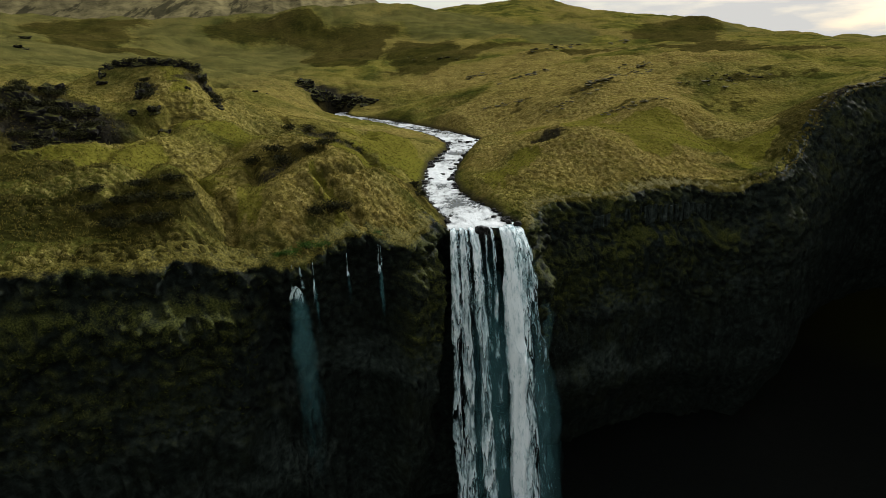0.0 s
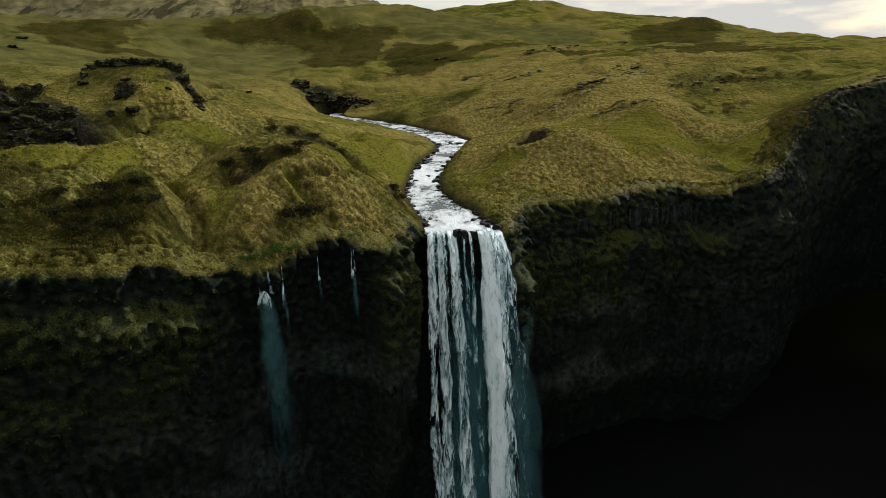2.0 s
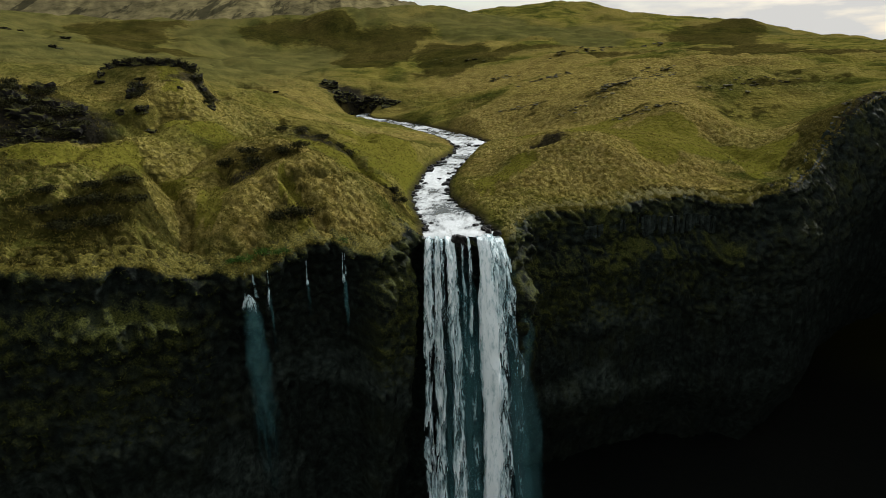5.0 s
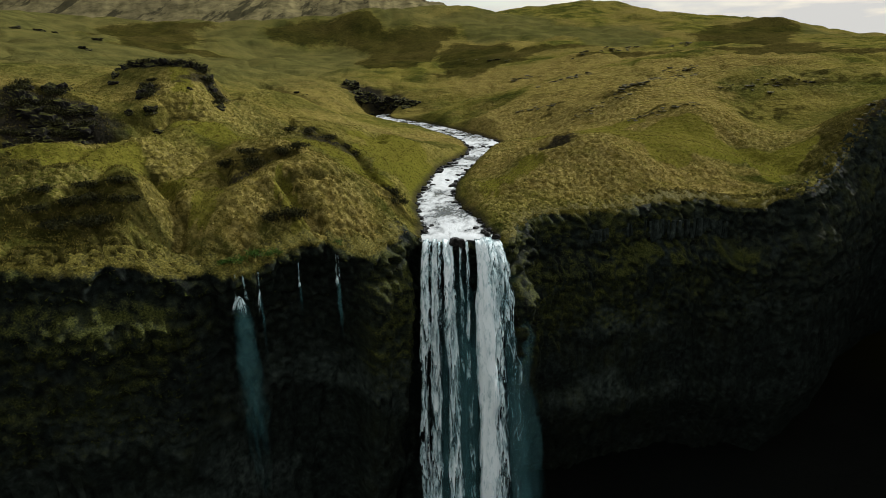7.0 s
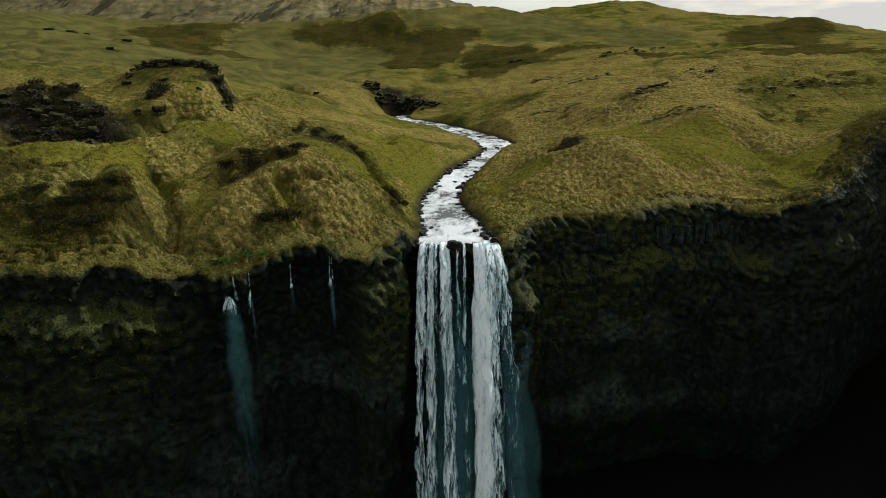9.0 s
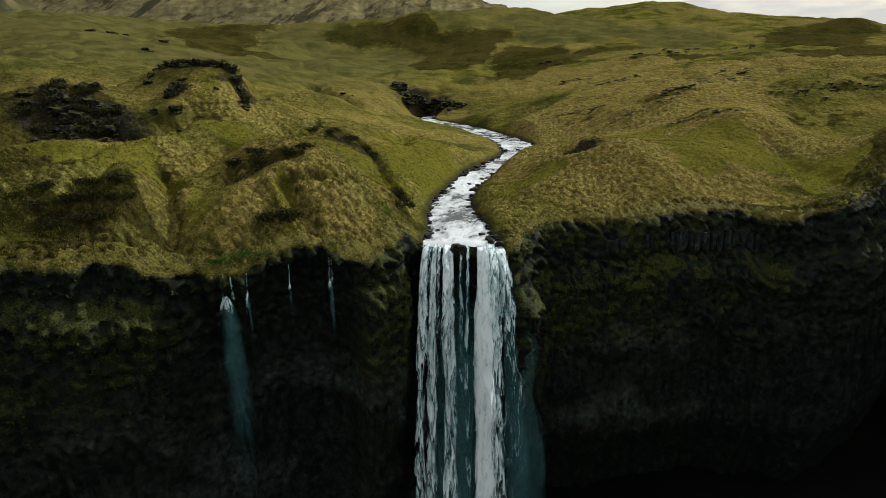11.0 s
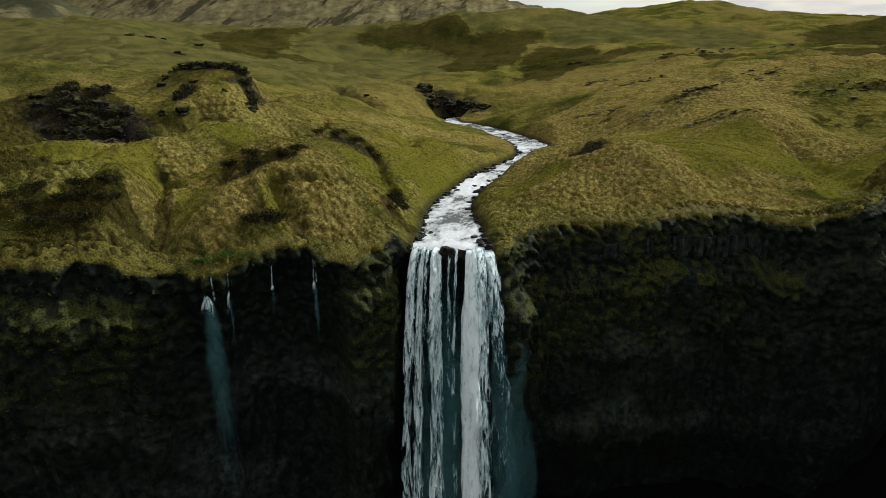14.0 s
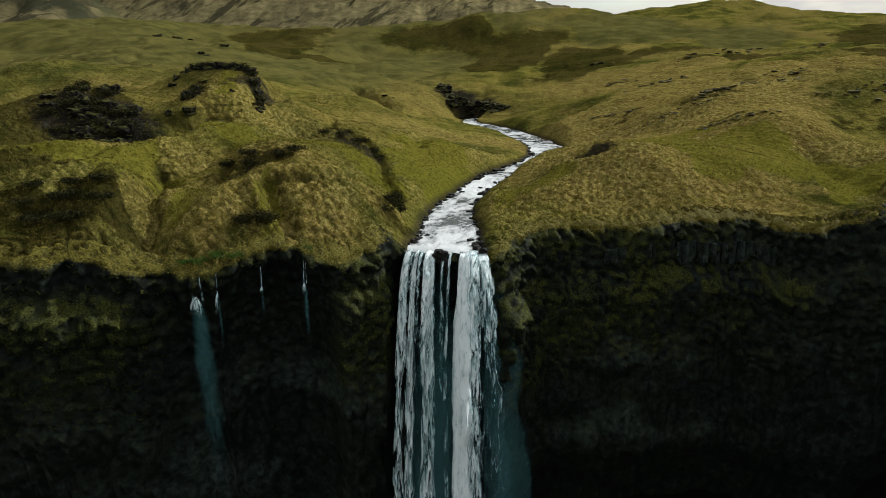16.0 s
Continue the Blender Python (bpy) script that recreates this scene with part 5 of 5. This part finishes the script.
def shrub(x, y, w, h, leaves, mat, label, group):
    """A low bush: a few bent twigs and many small leaf clumps with gaps."""
    thing = new("shrub")
    thing.location = (x, y, land(x, y) - 0.1)
    tagged(thing, label, "shrub", group)
    heads = []
    for k in range(6):
        a, r = pick.uniform(0, 6.28), w * 0.5 * math.sqrt(pick.random())
        tip = Vector((math.cos(a) * r, math.sin(a) * r * 0.8, h * pick.uniform(0.45, 0.9)))
        heads.append(tip)
        foot = Vector((tip.x * 0.25, tip.y * 0.25, 0))
        bend = foot.lerp(tip, 0.5) + Vector((pick.uniform(-0.1, 0.1) * w, pick.uniform(-0.1, 0.1) * w, 0.05 * h))
        bm = bmesh.new()
        rings = []
        for p, rad in ((foot, 0.07), (bend, 0.045), (tip, 0.015)):
            rings.append([bm.verts.new(p + Vector((math.cos(q) * rad, math.sin(q) * rad, 0))) for q in (0, 2.09, 4.19)])
        for lo, hi in zip(rings[:-1], rings[1:]):
            for q in range(3):
                bm.faces.new((lo[q], lo[(q + 1) % 3], hi[(q + 1) % 3], hi[q]))
        part("twig", bm, stem_mat, thing, "bare brown twig")
    centre = np.array([pick.choice(heads) for _ in range(leaves)])
    r_ = np.random.default_rng(int(abs(x * 31 + y * 17)) + 1)
    pos_ = centre + r_.normal(0, 1, (leaves, 3)) * np.array([w * 0.16, w * 0.14, h * 0.20])
    pos_[:, 2] = np.clip(pos_[:, 2], 0.05, None)
    a_, b_ = r_.normal(0, 1, (leaves, 3)), r_.normal(0, 1, (leaves, 3))
    a_ /= np.linalg.norm(a_, axis=1)[:, None]
    b_ = np.cross(a_, b_)
    b_ /= np.linalg.norm(b_, axis=1)[:, None]
    s_ = r_.uniform(0.07, 0.17, (leaves, 1)) * (0.6 + 0.12 * w)
    lv = np.stack([pos_ - a_ * s_, pos_ + b_ * s_ * 0.6, pos_ + a_ * s_, pos_ - b_ * s_ * 0.6], 1).reshape(-1, 3)
    foliage = new("foliage", mesh_of("foliage", lv, np.arange(leaves * 4).reshape(-1, 4), mat, smooth=False))
    foliage.parent = thing


for x, y, w, h in [(-31.2, -0.8, 4.2, 2.0), (-28.5, 2.0, 3.2, 1.2), (-34.5, 2.5, 3.0, 1.2), (-37.6, 1.0, 2.6, 1.3), (-25.5, 3.2, 3.0, 1.1)]:
    shrub(x, y, w, h, 900, leaf_mat, "dark wind-pruned shrub in a hollow of the pasture", "shrubs on the knoll")
for x, y, w, h in [(-21.5, -13.6, 3.6, 1.8), (-20.0, -12.6, 2.8, 1.5), (-23.2, -14.8, 2.6, 1.2)]:
    shrub(x, y, w, h, 900, leaf_mat, "dark brown-green shrub above the rim", "shrubs near the rim")
for x, y, w, h in [(-47, 50, 3.4, 1.6), (-41, 47, 3.0, 1.3), (-36, 44.5, 3.0, 1.3), (-31, 40, 3.0, 1.4), (-27, 35, 3.0, 1.4), (-16, 20.5, 2.6, 1.3), (-14, 16, 2.8, 1.5), (-12.2, 11.5, 2.8, 1.6),
                   (-11, 7.5, 2.6, 1.5), (-9.8, 4.2, 2.4, 1.3), (-44, 42, 2.8, 1.2), (-38.5, 41, 2.6, 1.2), (-33.5, 39, 2.6, 1.2), (-29.5, 37.5, 2.4, 1.1), (-10.2, 9.6, 2.0, 1.2), (-12.8, 14, 2.2, 1.2)]:
    shrub(x, y, w, h, 700, leaf_mat, "low dark shrub on an eroded bank", "shrubs along the bank")
for x, y, w, h in [(-43, -25, 4.0, 1.4), (-46, -26.5, 3.4, 1.2), (-40.5, -27, 3.4, 1.2), (-42, -28.5, 3.0, 1.0), (-38.5, -24, 3.0, 1.0), (-47, -23.5, 3.0, 1.1), (-44.5, -22.5, 3.2, 1.0), (-49, -27.5, 3.0, 1.0), (-45, -29, 3.4, 1.0), (-40, -22, 2.6, 0.9), (-50, -24.5, 2.8, 0.9)]:
    shrub(x, y, w, h, 800, leaf_mat, "dark heather and dwarf shrub on a mound", "shrubs on the dark mound")
for x, y, w, h in [(-88, 15.5, 4.5, 2.0), (-82, 14, 5.0, 2.4), (-79, 9, 5.0, 2.2), (-75, 9, 4.5, 2.0), (-77, 14.5, 4.5, 2.0), (-83, 18, 4.0, 2.0), (-71, 10.5, 3.6, 1.8), (-77, 4, 4.0, 1.8), (-81, 4, 3.6, 1.6),
                   (-88, 52, 3.6, 1.8), (-80, 51.5, 4.0, 1.6), (-73, 50, 3.6, 2.0), (-67, 47, 3.6, 2.0), (-63, 43, 3.2, 1.8), (-72, 32, 3.6, 2.2), (-69, 27, 3.0, 1.5), (-61, 41, 3.0, 1.6), (-76, 40, 2.2, 1.0), (-85, 10, 5.0, 2.2), (-90, 19, 4.0, 1.8), (-73, 14, 4.5, 2.0), (-68.5, 8, 3.6, 1.6), (-86, 6, 4.0, 1.8), (-80, 12.5, 5.0, 2.4), (-84.5, 21.5, 4.5, 2.2),
                   (-92, 54.5, 3.6, 1.6), (-84, 51, 3.8, 1.8), (-76.5, 51, 3.8, 1.8), (-70, 49, 3.6, 2.0), (-65, 45, 3.4, 2.0), (-59.5, 38.5, 2.8, 1.5), (-73.5, 35, 3.4, 2.0), (-66.5, 23.5, 3.0, 1.5)]:
    shrub(x, y, w, 0.75 * h, 900, leaf_mat, "dark scrub growing among lava crags", "scrub among the crags")
for x, y, w, h in [(-25.2, -21.5, 2.2, 0.9), (-23.4, -20.6, 2.4, 1.0), (-21.2, -19.0, 2.0, 0.9), (-15.0, -12.0, 2.2, 1.4), (-26.6, -22.6, 1.8, 0.7)]:
    shrub(x, y, w, h, 420, lush_mat, "fresh green herbs above the small falls", "green herbs on the rim")

# ---- grass tussocks: too many to count ----


def tufts(name, at, out, blades, long_, wide, mat, label, seed, droop=0.5):
    """Bunches of bent blades on the given points, leaning the way that out says."""
    r_ = np.random.default_rng(seed)
    n_ = len(at) * blades
    p = np.repeat(at, blades, axis=0) + r_.normal(0, 0.10, (n_, 3)) * np.array([1, 1, 0.2])
    lean = np.repeat(out, blades, axis=0) + r_.normal(0, droop, (n_, 3))
    lean /= np.linalg.norm(lean, axis=1)[:, None]
    length = long_ * r_.uniform(0.5, 1.25, (n_, 1))
    side = np.cross(lean, r_.normal(0, 1, (n_, 3)))
    side /= np.linalg.norm(side, axis=1)[:, None]
    half = side * wide * r_.uniform(0.6, 1.3, (n_, 1))
    tri = np.stack([p - half, p + half, p + lean * length], 1).reshape(-1, 3)
    ob = new(name, mesh_of(name, tri, np.arange(n_ * 3).reshape(-1, 3), mat, smooth=False))
    return tagged(ob, label, "grass", kind="stuff")


# on the pasture, from the rim back
area = np.empty(len(ground.data.vertices) * 3, np.float32)
ground.data.vertices.foreach_get("co", area)
area = area.reshape(-1, 3)
crowns = np.empty(len(area), np.float32)
ground.data.attributes["crown"].data.foreach_get("value", crowns)
rng = np.random.default_rng(11)
far_ = np.hypot(area[:, 0] - 5, area[:, 1] + 95)
lot = (far_ < 190) & (river_edge(area[:, 0].astype(float), area[:, 1].astype(float)) > 1.2)
odds = np.where(lot, 0.05 + 0.75 * crowns ** 2, 0) * np.clip((far_ / 105) ** 1.0, 0.5, 1.6) * 0.42
chosen = area[rng.random(len(area)) < odds].astype(float)
tufts("grass_tussocks", chosen, np.tile((0.15, -0.25, 0.9), (len(chosen), 1)), 4, 0.34, 0.045, blade_mat, "shaggy straw and green grass tussocks over the pasture", 12)

# along the rim and down the mossy ledges
me = cliff.data
cn = np.empty(len(me.vertices) * 3, np.float32)
me.vertices.foreach_get("normal", cn)
cn = cn.reshape(-1, 3).astype(float)
mo = mossy.ravel()
depth_of = dd.ravel()
inside = np.abs(cliff_v[:, 0] - 15) < 105
stream_way = (np.abs(cliff_v[:, 0] - 1.2) < 6.4)
odds = np.where(inside & ~stream_way, np.clip(mo * (1 + 0.9 * np.tile(w_left, len(DEPTHS))), 0, 1.2) ** 1.3 * np.clip(cn[:, 2] + 0.4, 0, 1) * 1.3, 0) * (depth_of < 24)
chosen = rng.random(len(odds)) < odds
hang = cn[chosen] * 0.8 + np.array((0, 0, -0.15))
tufts("ledge_grass", cliff_v[chosen], hang, 5, 0.6, 0.075, moss_mat, "dark mossy grass hanging from the cliff's ledges", 13, 0.45)
edge_row = (np.abs(depth_of) < 0.3) & inside & ~stream_way
rows_ = np.repeat(cliff_v[edge_row], 2, axis=0) + rng.normal(0, 0.35, (2 * edge_row.sum(), 3)) * np.array([1, 1, 0.3])
ways = np.repeat(cn[edge_row], 2, axis=0) * 0.7 + np.array((0, 0, 0.1))
tufts("rim_grass", rows_, ways, 6, 0.55, 0.05, blade_mat, "straw-coloured grass fringe overhanging the rim", 14, 0.5)

# ---- basalt columns of the cliff ----
col_mesh = []
for k in range(4):
    bm = bmesh.new()
    bmesh.ops.create_cone(bm, cap_ends=True, segments=6, radius1=0.30, radius2=0.27, depth=1.0)
    for vert in bm.verts:
        vert.co.x += 0.03 * noise.noise(vert.co * 4 + Vector((k * 9, 0, 0)))
        if vert.co.z > 0:
            vert.co.z += 0.06 * noise.noise(vert.co * 6 + Vector((k * 5, 3, 0)))
    me = bpy.data.meshes.new("basalt_column")
    bm.to_mesh(me)
    bm.free()
    me.materials.append(cliff_mat)
    me.attributes.new("pale", "FLOAT", "POINT").data.foreach_set("value", np.full(len(me.vertices), 0.25 + 0.12 * k, np.float32))
    col_mesh.append(me)
span = np.where((rim[:, 0] > 22) & (rim[:, 0] < 60))[0]
for k in range(0, len(span), 1):
    i = span[k]
    if vnoise(rim_s[i] / 3.0, 0.0, 71) < 0.50:
        continue
    tall = 1.6 + 3.0 * float(vnoise(rim_s[i] / 1.1, 3.0, 72))
    drop = 2.8 + 1.4 * float(vnoise(rim_s[i] / 7.0, 6.0, 73)) + tall / 2
    row = int(np.argmin(np.abs(DEPTHS - drop)))
    ob = new("basalt_column", col_mesh[k % 4])
    ob.parent = cliff
    ob.location = (cx_[row, i] + outward[i, 0] * 0.15, cy_[row, i] + outward[i, 1] * 0.15, top[i] - drop)
    ob.scale = (1, 1, tall)
    ob.rotation_euler = (pick.uniform(-0.05, 0.05), pick.uniform(-0.05, 0.05), pick.uniform(0, 6.28))
